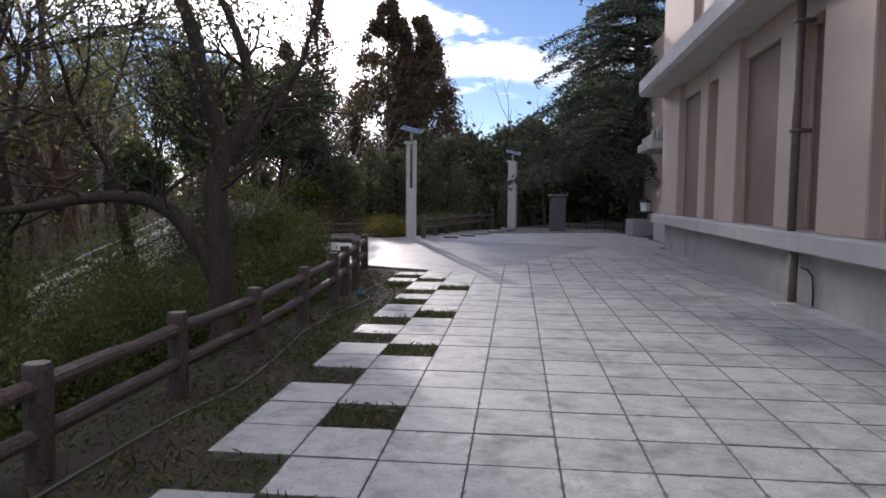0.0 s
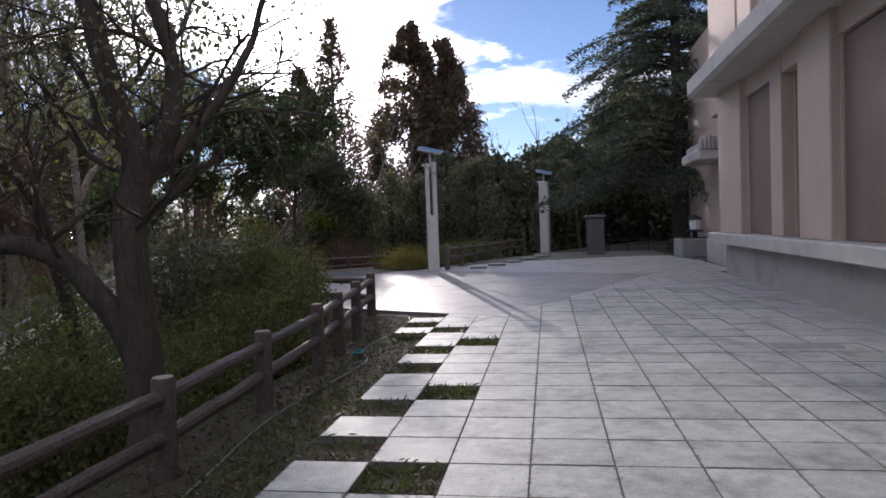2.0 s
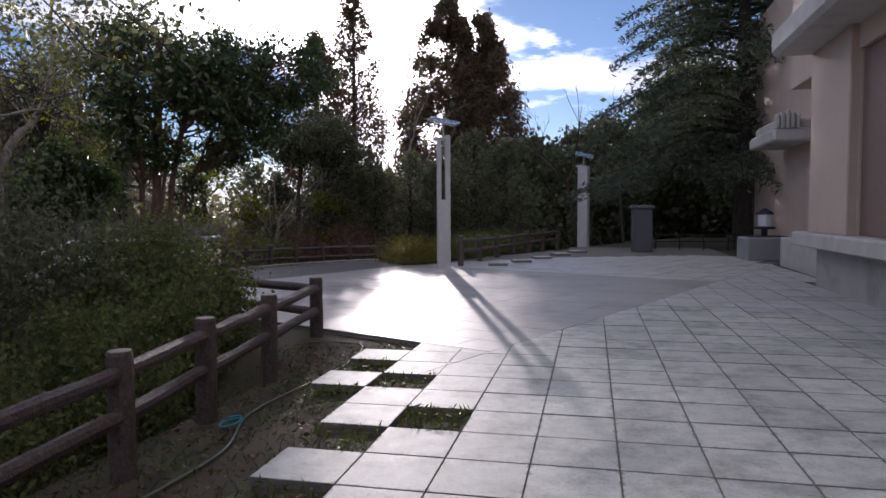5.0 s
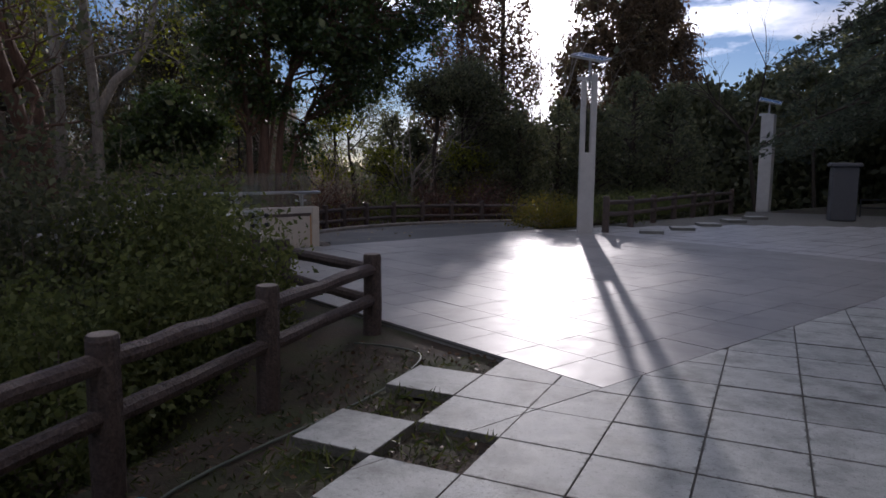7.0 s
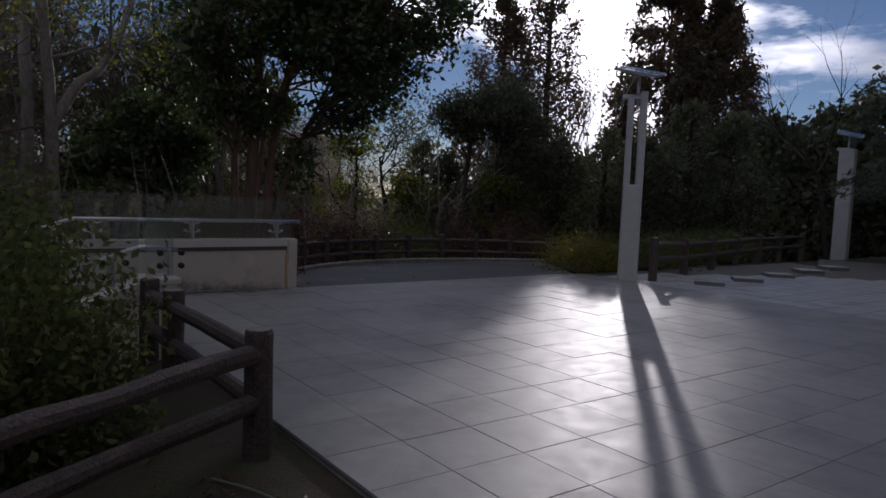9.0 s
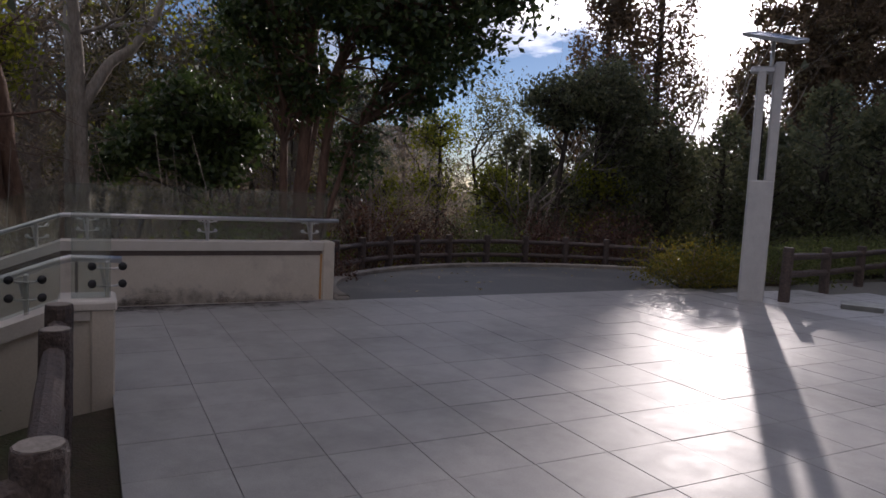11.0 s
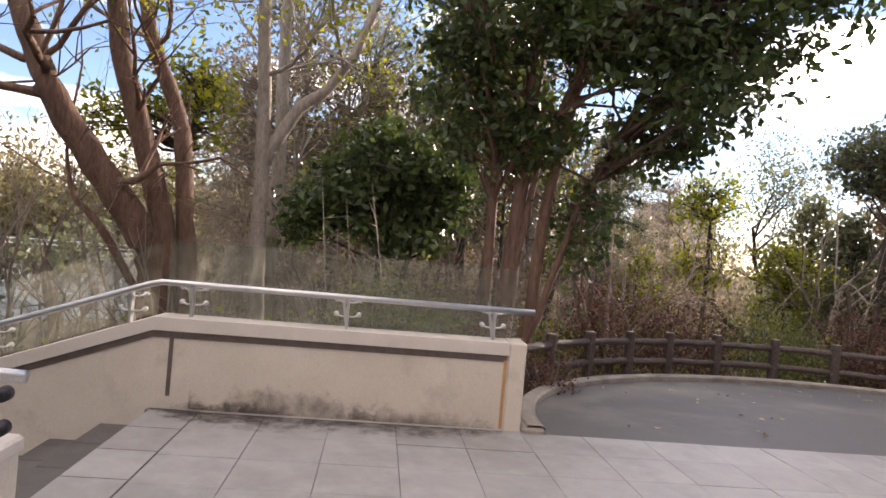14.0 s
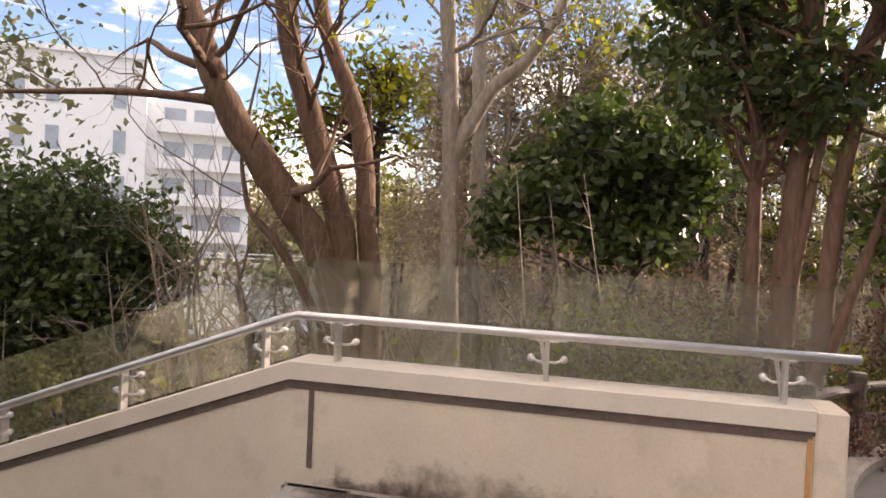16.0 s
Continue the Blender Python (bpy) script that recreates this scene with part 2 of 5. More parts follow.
M_bark_red = surface("bark_reddish", (0.09, 0.05, 0.034), (0.24, 0.145, 0.10), 8, 0.85, 1.0, 36, stretch=(1, 1, 0.22), bump_dist=0.025)
M_bark_pale = surface("bark_pale", (0.17, 0.14, 0.115), (0.42, 0.37, 0.31), 7, 0.85, 0.8, 40, stretch=(1, 1, 0.3), bump_dist=0.02)
M_build = surface("building_render_peach", (0.48, 0.365, 0.29), (0.58, 0.455, 0.37), 1.6, 0.8, 0.25, 60, stain=(0.40, 0.29, 0.23), stain_scale=0.8, stain_at=(0.55, 0.85), bump_dist=0.006)
# brown bay panels; the shade inside the bays is put into the colour
M_recess = surface("bay_shade_brown", (0.17, 0.108, 0.082), (0.235, 0.152, 0.118), 2.5, 0.7, 0.15, 50)
M_sill = surface("sill_concrete", (0.40, 0.38, 0.35), (0.58, 0.55, 0.51), 2.2, 0.7, 0.3, 80, stain=(0.25, 0.23, 0.2), stain_scale=1.4, stain_at=(0.55, 0.8), bump_dist=0.006)
M_base = surface("base_render_grey", (0.30, 0.29, 0.265), (0.42, 0.40, 0.37), 1.8, 0.85, 0.3, 80, stain=(0.17, 0.17, 0.14), stain_scale=0.8, stain_at=(0.52, 0.75), bump_dist=0.006)
M_lamp = surface("lamp_post_concrete", (0.5, 0.48, 0.45), (0.66, 0.64, 0.6), 5, 0.6, 0.2, 90)
M_panel = surface("solar_panel", (0.02, 0.025, 0.045), (0.04, 0.05, 0.08), 12, 0.25, 0.0)
M_alu = surface("painted_aluminium", (0.5, 0.5, 0.5), (0.62, 0.62, 0.61), 20, 0.38, 0.05, metal=0.6)
M_steel = surface("stainless_rail", (0.56, 0.55, 0.54), (0.72, 0.71, 0.69), 14, 0.34, 0.06, metal=0.85)
M_dark = surface("dark_metal", (0.02, 0.02, 0.022), (0.05, 0.05, 0.052), 20, 0.5, 0.1, metal=0.5)
M_pipe = surface("downpipe_brown", (0.11, 0.085, 0.07), (0.19, 0.15, 0.125), 9, 0.5, 0.1)
M_stone = surface("dark_granite", (0.06, 0.061, 0.066), (0.14, 0.141, 0.148), 60, 0.5, 0.2, 150)
M_planter = surface("planter_granite", (0.2, 0.2, 0.2), (0.34, 0.335, 0.33), 50, 0.7, 0.3, 140)
M_hose = surface("hose_plastic", (0.09, 0.11, 0.085), (0.17, 0.18, 0.13), 6, 0.45, 0.0)
M_hose_blue = surface("hose_blue_plastic", (0.03, 0.2, 0.25), (0.06, 0.3, 0.36), 6, 0.45, 0.0)
M_white = surface("white_far_wall", (0.72, 0.72, 0.72), (0.82, 0.82, 0.81), 0.5, 0.8, 0.0)
M_farwin = surface("far_window_glass", (0.26, 0.29, 0.33), (0.4, 0.43, 0.47), 0.7, 0.2, 0.0)
M_water = surface("river_water", (0.20, 0.23, 0.26), (0.30, 0.33, 0.36), 0.3, 0.18, 0.25, 2.0)
M_leaf_dark = leafy("leaves_dark_green", (0.07, 0.078, 0.045), (0.18, 0.185, 0.10), 0.5, 0.42, 0.4)
M_leaf_autumn = leafy("leaves_azalea_turning", (0.085, 0.105, 0.027), (0.27, 0.205, 0.05), 0.45)
M_leaf_olive = leafy("leaves_olive", (0.085, 0.08, 0.042), (0.25, 0.21, 0.105), 0.45)
M_brown = leafy("dry_woods", (0.16, 0.125, 0.09), (0.42, 0.34, 0.24), 0.45)
M_leaf_green = leafy("leaves_evergreen", (0.03, 0.055, 0.02), (0.115, 0.155, 0.05), 0.3, 0.34, 0.5)
M_leaf_yel = leafy("leaves_yellow_green", (0.12, 0.14, 0.025), (0.30, 0.30, 0.06), 0.5)
M_leaf_bush = leafy("leaves_azalea", (0.08, 0.098, 0.038), (0.2, 0.22, 0.08), 0.45, 0.7)
M_leaf_red = leafy("leaves_red_brown", (0.075, 0.042, 0.033), (0.19, 0.105, 0.075), 0.35)
M_needle = leafy("needles_cedar", (0.065, 0.08, 0.058), (0.15, 0.17, 0.11), 0.45)
M_cyp = leafy("sprays_cypress", (0.085, 0.06, 0.04), (0.19, 0.135, 0.085), 0.5)
M_twig = surface("twigs", (0.16, 0.125, 0.10), (0.38, 0.31, 0.25), 20, 0.9, 0.2)
M_grass = leafy("grass_blades", (0.03, 0.045, 0.013), (0.10, 0.11, 0.036), 0.4)
M_litter_pale = leafy("pale_fallen_leaves", (0.25, 0.18, 0.09), (0.5, 0.4, 0.22), 0.1)
M_litter = leafy("fallen_leaves", (0.06, 0.036, 0.02), (0.19, 0.12, 0.07), 0.1)

M_glass = bpy.data.materials.new("clear_glass")
M_glass.use_nodes = True
gn, gl = M_glass.node_tree.nodes, M_glass.node_tree.links
g_tr = gn.new("ShaderNodeBsdfTransparent")
g_tr.inputs[0].default_value = (0.92, 0.95, 0.93, 1)
g_gl = gn.new("ShaderNodeBsdfGlossy")
g_gl.inputs["Roughness"].default_value = 0.02
g_fr = gn.new("ShaderNodeFresnel")
g_fr.inputs["IOR"].default_value = 1.5
g_mx = gn.new("ShaderNodeMixShader")
gl.new(g_fr.outputs[0], g_mx.inputs[0])
gl.new(g_tr.outputs[0], g_mx.inputs[1])
gl.new(g_gl.outputs[0], g_mx.inputs[2])
g_pale = gn.new("ShaderNodeBsdfTranslucent")
g_pale.inputs[0].default_value = (0.62, 0.6, 0.5, 1)
g_no = gn.new("ShaderNodeTexNoise")
g_no.inputs["Scale"].default_value, g_no.inputs["Detail"].default_value = 1.6, 6.0
g_ra = gn.new("ShaderNodeMapRange")
g_ra.inputs["From Min"].default_value, g_ra.inputs["From Max"].default_value = 0.3, 0.75
g_ra.inputs["To Min"].default_value, g_ra.inputs["To Max"].default_value = 0.03, 0.22
gl.new(g_no.outputs["Fac"], g_ra.inputs["Value"])
g_fi = gn.new("ShaderNodeMixShader")             # a pale film, patchy by noise, over the pane
gl.new(g_ra.outputs[0], g_fi.inputs[0])
gl.new(g_mx.outputs[0], g_fi.inputs[1])
gl.new(g_pale.outputs[0], g_fi.inputs[2])
gl.new(g_fi.outputs[0], gn["Material Output"].inputs[0])


M_patch = bpy.data.materials.new("mould_bloom")
M_patch.use_nodes = True
pn, pk = M_patch.node_tree.nodes, M_patch.node_tree.links
p_b = pn["Principled BSDF"]
p_b.inputs["Base Color"].default_value, p_b.inputs["Roughness"].default_value = (0.10, 0.075, 0.065, 1), 0.9
p_co = pn.new("ShaderNodeTexCoord")
p_sep = pn.new("ShaderNodeSeparateXYZ")
pk.new(p_co.outputs["Generated"], p_sep.inputs[0])
p_no = pn.new("ShaderNodeTexNoise")
p_no.inputs["Scale"].default_value, p_no.inputs["Detail"].default_value, p_no.inputs["Roughness"].default_value = 7.0, 9.0, 0.72
pk.new(p_co.outputs["Object"], p_no.inputs["Vector"])
p_up = pn.new("ShaderNodeMapRange")               # bloom thins out upwards and to both ends
p_up.inputs["From Min"].default_value, p_up.inputs["From Max"].default_value = 1.0, 0.0
p_up.inputs["To Min"].default_value, p_up.inputs["To Max"].default_value = -0.62, -0.28
pk.new(p_sep.outputs["Z"], p_up.inputs["Value"])
p_mid = pn.new("ShaderNodeMath")
p_mid.operation = "PINGPONG"
p_mid.inputs[1].default_value = 0.5
pk.new(p_sep.outputs["X"], p_mid.inputs[0])
p_a1 = pn.new("ShaderNodeMath")
p_a1.operation = "MULTIPLY_ADD"
p_a1.inputs[1].default_value = 0.35
pk.new(p_mid.outputs[0], p_a1.inputs[0])
pk.new(p_up.outputs[0], p_a1.inputs[2])
p_a2 = pn.new("ShaderNodeMath")
p_a2.operation = "ADD"
pk.new(p_no.outputs["Fac"], p_a2.inputs[0])
pk.new(p_a1.outputs[0], p_a2.inputs[1])
p_fa = pn.new("ShaderNodeMapRange")
p_fa.inputs["From Min"].default_value, p_fa.inputs["From Max"].default_value, p_fa.inputs["To Max"].default_value = 0.12, 0.45, 0.6
pk.new(p_a2.outputs[0], p_fa.inputs["Value"])
p_tr = pn.new("ShaderNodeBsdfTransparent")
p_mx = pn.new("ShaderNodeMixShader")
pk.new(p_fa.outputs[0], p_mx.inputs[0])
pk.new(p_tr.outputs[0], p_mx.inputs[1])
pk.new(p_b.outputs[0], p_mx.inputs[2])
pk.new(p_mx.outputs[0], pn["Material Output"].inputs[0])


# a stronger copy for the slabs: dirt plus the wall's shade as colour
M_shade_dirt = M_patch.copy()
M_shade_dirt.name = "damp_bloom"
for q in M_shade_dirt.node_tree.nodes:
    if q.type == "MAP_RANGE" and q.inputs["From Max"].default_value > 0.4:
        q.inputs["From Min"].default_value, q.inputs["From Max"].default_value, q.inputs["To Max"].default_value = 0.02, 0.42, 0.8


# ---- mesh helpers ----
class Geo:
    """Vertices and faces gathered for one mesh."""

    def __init__(self):
        self.v, self.f, self.tops = [], [], set()

    def add(self, verts, faces):
        k = len(self.v)
        self.v += [tuple(p) for p in verts]
        self.f += [tuple(i + k for i in f) for f in faces]
        return self

    def box(self, x0, y0, z0, x1, y1, z1, c=0.0, m=None):
        """A box; c: chamfer of its upright and top edges."""
        c = min(c, (x1 - x0) / 2.2, (y1 - y0) / 2.2, (z1 - z0) / 2.2)
        if c <= 0:
            p = [(x, y, z) for z in (z0, z1) for x, y in ((x0, y0), (x1, y0), (x1, y1), (x0, y1))]
            f = [(3, 2, 1, 0), (4, 5, 6, 7), (0, 1, 5, 4), (1, 2, 6, 5), (2, 3, 7, 6), (3, 0, 4, 7)]
        else:
            ring = lambda d: [(x0 + c + d, y0 + d), (x1 - c - d, y0 + d), (x1 - d, y0 + c + d), (x1 - d, y1 - c - d), (x1 - c - d, y1 - d), (x0 + c + d, y1 - d), (x0 + d, y1 - c - d), (x0 + d, y0 + c + d)]
            levels = [(z0, c * 0.6), (z0 + c * 0.6, 0), (z1 - c, 0), (z1, c * 0.8)]
            p = [(x, y, z) for z, d in levels for x, y in ring(d)]
            f = [tuple(range(7, -1, -1)), tuple(range(24, 32))]
            for k in range(3):
                f += [(8 * k + i, 8 * k + (i + 1) % 8, 8 * k + 8 + (i + 1) % 8, 8 * k + 8 + i) for i in range(8)]
        if m is not None:
            p = [m @ Vector(q) for q in p]
        return self.add(p, f)

    def tube(self, pts, radii, n=8, cap=True, wobble=0.0):
        """A round bar along points."""
        pts = [Vector(p) for p in pts]
        if not hasattr(radii, "__len__"):
            radii = [radii] * len(pts)
        rings, up = [], Vector((0, 0, 1))
        for i, p in enumerate(pts):
            d = (pts[min(i + 1, len(pts) - 1)] - pts[max(i - 1, 0)]).normalized()
            a = d.cross(up if abs(d.z) < 0.9 else Vector((1, 0, 0))).normalized()
            if rings and a.dot(last) < 0:
                a = -a
            last = a
            b = d.cross(a)
            rings.append([p + (a * math.cos(6.2832 * k / n) + b * math.sin(6.2832 * k / n)) * radii[i] * (1 + wobble * random.uniform(-1, 1)) for k in range(n)])
        f = [(i * n + k, i * n + (k + 1) % n, (i + 1) * n + (k + 1) % n, (i + 1) * n + k) for i in range(len(pts) - 1) for k in range(n)]
        if cap:
            f += [tuple(range(n - 1, -1, -1)), tuple(range((len(pts) - 1) * n, len(pts) * n))]
        return self.add([q for r in rings for q in r], f)

    def prism(self, poly, z0, z1, c=0.0):
        """An upright prism over a convex polygon, its top edge chamfered by c."""
        n = len(poly)
        cx, cy = sum(p[0] for p in poly) / n, sum(p[1] for p in poly) / n
        def inset(p):
            d = math.hypot(p[0] - cx, p[1] - cy)
            k = max(0.0, 1 - 1.4 * c / max(d, 1e-4))
            return (cx + (p[0] - cx) * k, cy + (p[1] - cy) * k)
        v = [(x, y, z0) for x, y in poly] + [(x, y, z1 - c) for x, y in poly]
        if c:
            v += [(*inset(p), z1) for p in poly]
        t = 2 * n if c else n
        self.tops.add(len(self.f))
        f = [tuple(range(t, t + n))]
        for k in range(2 if c else 1):
            f += [(k * n + i, k * n + (i + 1) % n, (k + 1) * n + (i + 1) % n, (k + 1) * n + i) for i in range(n)]
        return self.add(v, f)

    def mesh(self, name, mat, smooth=False, edge=None):
        me = bpy.data.meshes.new(name)
        me.from_pydata(self.v, [], self.f)
        me.materials.append(mat)
        if edge:                                   # all but the tops in a second material
            me.materials.append(edge)
            me.polygons.foreach_set("material_index", [0 if i in self.tops else 1 for i in range(len(self.f))])
        if smooth:
            me.polygons.foreach_set("use_smooth", [True] * len(me.polygons))
        me.update()
        return me


def part(name, g, mat, parent=None, label="", smooth=False, shadow=True, edge=None):
    ob = new(name, g.mesh(name, mat, smooth, edge) if isinstance(g, Geo) else g)
    ob.parent = parent
    if label:
        ob["label"] = label
    if not shadow:
        ob.visible_shadow = False
    return ob


def thing(name, label, category, m=None, group="", kind=""):
    ob = tagged(new(name), label, category, group, kind)
    if m is not None:
        ob.matrix_world = m
    return ob


def quads(name, centres, length, width, mat, parent=None, rng=None, droop=0.0, flat=0.0, smooth=False):
    """Many small leaves as one mesh: a bent diamond at each centre."""
    c = np.asarray(centres, dtype=np.float64)
    n = len(c)
    u = rng.normal(size=(n, 3))
    u[:, 2] = u[:, 2] * (1 - flat) - droop
    u /= np.linalg.norm(u, axis=1, keepdims=True) + 1e-9
    w = rng.normal(size=(n, 3))
    w[:, 2] *= 1 - 0.7 * flat
    w -= u * (w * u).sum(1, keepdims=True)
    w /= np.linalg.norm(w, axis=1, keepdims=True) + 1e-9
    s = rng.uniform(0.65, 1.3, size=(n, 1))
    k = np.cross(u, w) * s * width * 0.25
    v = np.empty((n, 4, 3))
    v[:, 0], v[:, 2] = c - u * s * length / 2, c + u * s * length / 2
    v[:, 1], v[:, 3] = c + w * s * width / 2 + k, c - w * s * width / 2 + k
    me = bpy.data.meshes.new(name)
    me.vertices.add(4 * n)
    me.vertices.foreach_set("co", v.ravel())
    me.loops.add(4 * n)
    me.loops.foreach_set("vertex_index", np.arange(4 * n, dtype=np.int32))
    me.polygons.add(n)
    me.polygons.foreach_set("loop_start", np.arange(0, 4 * n, 4, dtype=np.int32))
    me.materials.append(mat)
    me.update(calc_edges=True)
    ob = new(name, me)
    ob.parent = parent
    return ob


def clip(poly, nx, ny, d):
    """The part of a convex polygon where nx*x + ny*y >= d."""
    out = []
    for i in range(len(poly)):
        p, q = poly[i], poly[(i + 1) % len(poly)]
        a, b = nx * p[0] + ny * p[1] - d, nx * q[0] + ny * q[1] - d
        if a >= 0:
            out.append(p)
        if (a < 0) != (b < 0):
            t = a / (a - b)
            out.append((p[0] + (q[0] - p[0]) * t, p[1] + (q[1] - p[1]) * t))
    return out


def area(poly):
    return abs(sum(poly[i][0] * poly[(i + 1) % len(poly)][1] - poly[(i + 1) % len(poly)][0] * poly[i][1] for i in range(len(poly)))) / 2


# ---- plan ----
T = 0.5                                   # paving slab
TH = radians(65.54)                       # the plaza's turn
WX, WY = -6.433, 14.670                   # foot of the terrace wall's end
E1, E2 = (math.cos(TH), math.sin(TH)), (-math.sin(TH), math.cos(TH))


def B(a, b, z=0.0):
    """Plaza frame: a along the terrace wall, b away from it."""
    return (WX + a * E1[0] - b * E2[0], WY + a * E1[1] - b * E2[1], z)


def to_b(x, y):
    dx, dy = x - WX, y - WY
    return dx * E1[0] + dy * E1[1], -(dx * E2[0] + dy * E2[1])


MB = Matrix.Translation((WX, WY, 0)) @ Matrix.Rotation(TH, 4, "Z")      # local x = a, local y = -b
A0, B1 = -2.5, 8.0                        # plaza's near edge and its edge towards the building


def terrace_dist(x, y):
    a, b = to_b(x, y)
    d1 = max(-1.0 - x, 0.0) if y < 12 else 99
    d2 = math.hypot(max(-2.9 - a, 0.0), max(-0.3 - b, 0.0))
    d3 = max(0.0, (math.hypot((a - 4.4) / 4.9, b / 4.45) - 1) * 4.4)
    return min(d1, d2, d3)


def ground_z(x, y):
    a, b = to_b(x, y)
    d = terrace_dist(x, y)
    z = -0.05 - 0.12 * min(d, 1.2) - 0.42 * min(max(d - 1.2, 0.0), 7.5)
    z -= 0.012 * max(d - 9, 0) if d < 40 else 0.37
    z += 0.05 * noise.noise(Vector((x * 0.7, y * 0.7, 0))) * min(1, d)
    if d > 6:
        z += 0.35 * noise.noise(Vector((x * 0.12, y * 0.12, 3)))
    if b < 0 and 0 < a < 9.5:
        z -= 0.16 * min(1.0, -b / 2.5)
    if -72 < x < -38:
        z -= 1.3 * min(1.0, (-38 - x) / 4, (x + 72) / 4)
    if -7.5 < a < -2.6 and -0.35 < b < 3.3:
        z = min(z, -0.2 - 0.40 * (-2.86 - a) - 0.12)
    return z


# ---- ground ----
axis = [math.copysign(abs(k) ** 2.6 * 420, k) for k in np.linspace(-1, 1, 171)]
gg = Geo()
for gy in axis:
    for gx in axis:
        x, y = gx - 2.5, gy + 9.0
        gg.v.append((x, y, ground_z(x, y)))
n = len(axis)
gg.f = [(j * n + i, j * n + i + 1, (j + 1) * n + i + 1, (j + 1) * n + i) for j in range(n - 1) for i in range(n - 1)]
tagged(part("ground", gg, M_soil, smooth=True), "bare brown soil with moss and thin grass", "ground", kind="structure")


# ---- building ----
BLD = thing("building", "peach rendered building with deep window bays and concrete eaves", "building", pose(4.66, 0, 0, 0, 0, -1.3))
y_end = 16.6
part("base_wall", Geo().box(0, -9, -0.3, 0.35, y_end - 0.2, 0.80, 0.01), M_base, BLD, "grey rendered base wall")
part("sill", Geo().box(-0.32, -9, 0.76, 0.75, y_end + 0.35, 1.02, 0.03), M_sill, BLD, "pale concrete sill band")
part("core_wall", Geo().box(0.55, -9, 0.98, 0.9, y_end, 4.4), M_build, BLD)
bay = 5.2
for k in range(5):
    y = 15.84 - bay * k
    part("pilaster", Geo().box(-0.1, y - 1.40, 1.02, 0.56, y if k else y_end, 4.42, 0.02), M_build, BLD)
    for a, w, deep in ((1.40, 1.88, 0.08), (3.97, 1.23, 0.26)):
        part("bay_panel", Geo().box(deep, y - a - w + 0.06, 1.03, deep + 0.07, y - a - 0.06, 3.98, 0.008), M_recess, BLD, "brown window panel set deep in its bay")
        part("window_frame", Geo().box(deep - 0.04, y - a - w, 1.02, deep + 0.05, y - a - w + 0.07, 4.02, 0.005), M_build, BLD)
        part("window_frame", Geo().box(deep - 0.04, y - a - 0.07, 1.02, deep + 0.05, y - a, 4.02, 0.005), M_build, BLD)
        part("lintel", Geo().box(0.02, y - a - w, 4.02, 0.56, y - a, 4.42), M_build, BLD)
    part("mullion", Geo().box(0.0, y - 3.97, 1.02, 0.56, y - 3.28, 4.42, 0.015), M_build, BLD)
# eaves: a deep slab with a sloping upper face
ev = Geo()
prof = [(-0.72, 4.42), (-0.80, 4.50), (-0.80, 4.84), (-0.70, 4.92), (0.6, 5.25), (0.6, 4.42)]
for y in (-9.0, y_end + 0.12):
    ev.v += [(x, y, z) for x, z in prof]
ev.f = [tuple(range(5, -1, -1)), tuple(range(6, 12))] + [(i, (i + 1) % 6, 6 + (i + 1) % 6, 6 + i) for i in range(6)]
ev.f = [f[::-1] for f in ev.f]
part("eave", ev, M_sill, BLD, "thick concrete eaves")
part("upper_wall", Geo().box(0.45, -9, 5.2, 0.9, y_end - 0.3, 9.0), M_build, BLD)
for k in range(5):
    y = y_end - 0.4 - 5.72 * k
    part("upper_pilaster", Geo().box(0.3, y - 1.2, 5.2, 0.5, y, 9.0, 0.02), M_build, BLD)
part("back_wall", Geo().box(0.9, y_end - 0.4, -0.2, 9, y_end - 0.05, 9.0), M_build, BLD)
part("roof", Geo().box(0.1, -9, 9.0, 9, y_end, 9.3), M_sill, BLD)
# set-back wing with a plinth and a pale column
part("wing_plinth", Geo().box(0.62, y_end + 1.9, -0.2, 1.6, y_end + 5.4, 0.72, 0.03), M_sill, BLD, "pale concrete plinth")
part("wing_cap", Geo().box(0.58, y_end + 2.0, 0.72, 1.6, y_end + 3.3, 0.82, 0.02), M_sill, BLD)
part("wing_column", Geo().box(0.75, y_end + 2.1, 0.82, 1.6, y_end + 3.1, 4.6, 0.02), M_build, BLD, "pale peach column")
part("wing_column", Geo().box(0.70, y_end + 2.05, 4.1, 1.62, y_end + 3.15, 4.6, 0.02), M_build, BLD)
part("wing_wall", Geo().box(1.6, y_end - 0.1, -0.2, 2.0, y_end + 14, 8.6), M_build, BLD)
part("wing_upper", Geo().box(0.8, y_end + 1.9, 4.6, 2.0, y_end + 5.4, 8.6, 0.02), M_build, BLD)
pc = Geo()
pc.box(0.55, y_end + 6.2, 3.35, 1.9, y_end + 9.5, 3.72, 0.08)
pc.box(0.7, y_end + 6.4, 3.72, 1.9, y_end + 9.3, 3.98, 0.06)
part("porch_canopy", pc, M_sill, BLD, "stepped concrete canopy over the entrance")
cr = Geo()
for k in range(5):
    cr.box(0.62 + 0.13 * k, y_end + 6.15, 3.7, 0.72 + 0.13 * k, y_end + 6.45, 4.2 - 0.06 * abs(k - 2), 0.03)
part("canopy_crest", cr, M_sill, BLD, "carved crest on the canopy")
pp = Geo()
pp.tube([(-0.15, 5.98, 0.02), (-0.15, 5.98, 0.78)], 0.06, 12)
pp.tube([(-0.20, 5.98, 1.0), (-0.20, 5.98, 4.5)], 0.06, 12)
for z in (0.72, 2.4, 3.9):
    pp.box(-0.27 if z > 1 else -0.22, 5.90, z, -0.02, 6.06, z + 0.05)
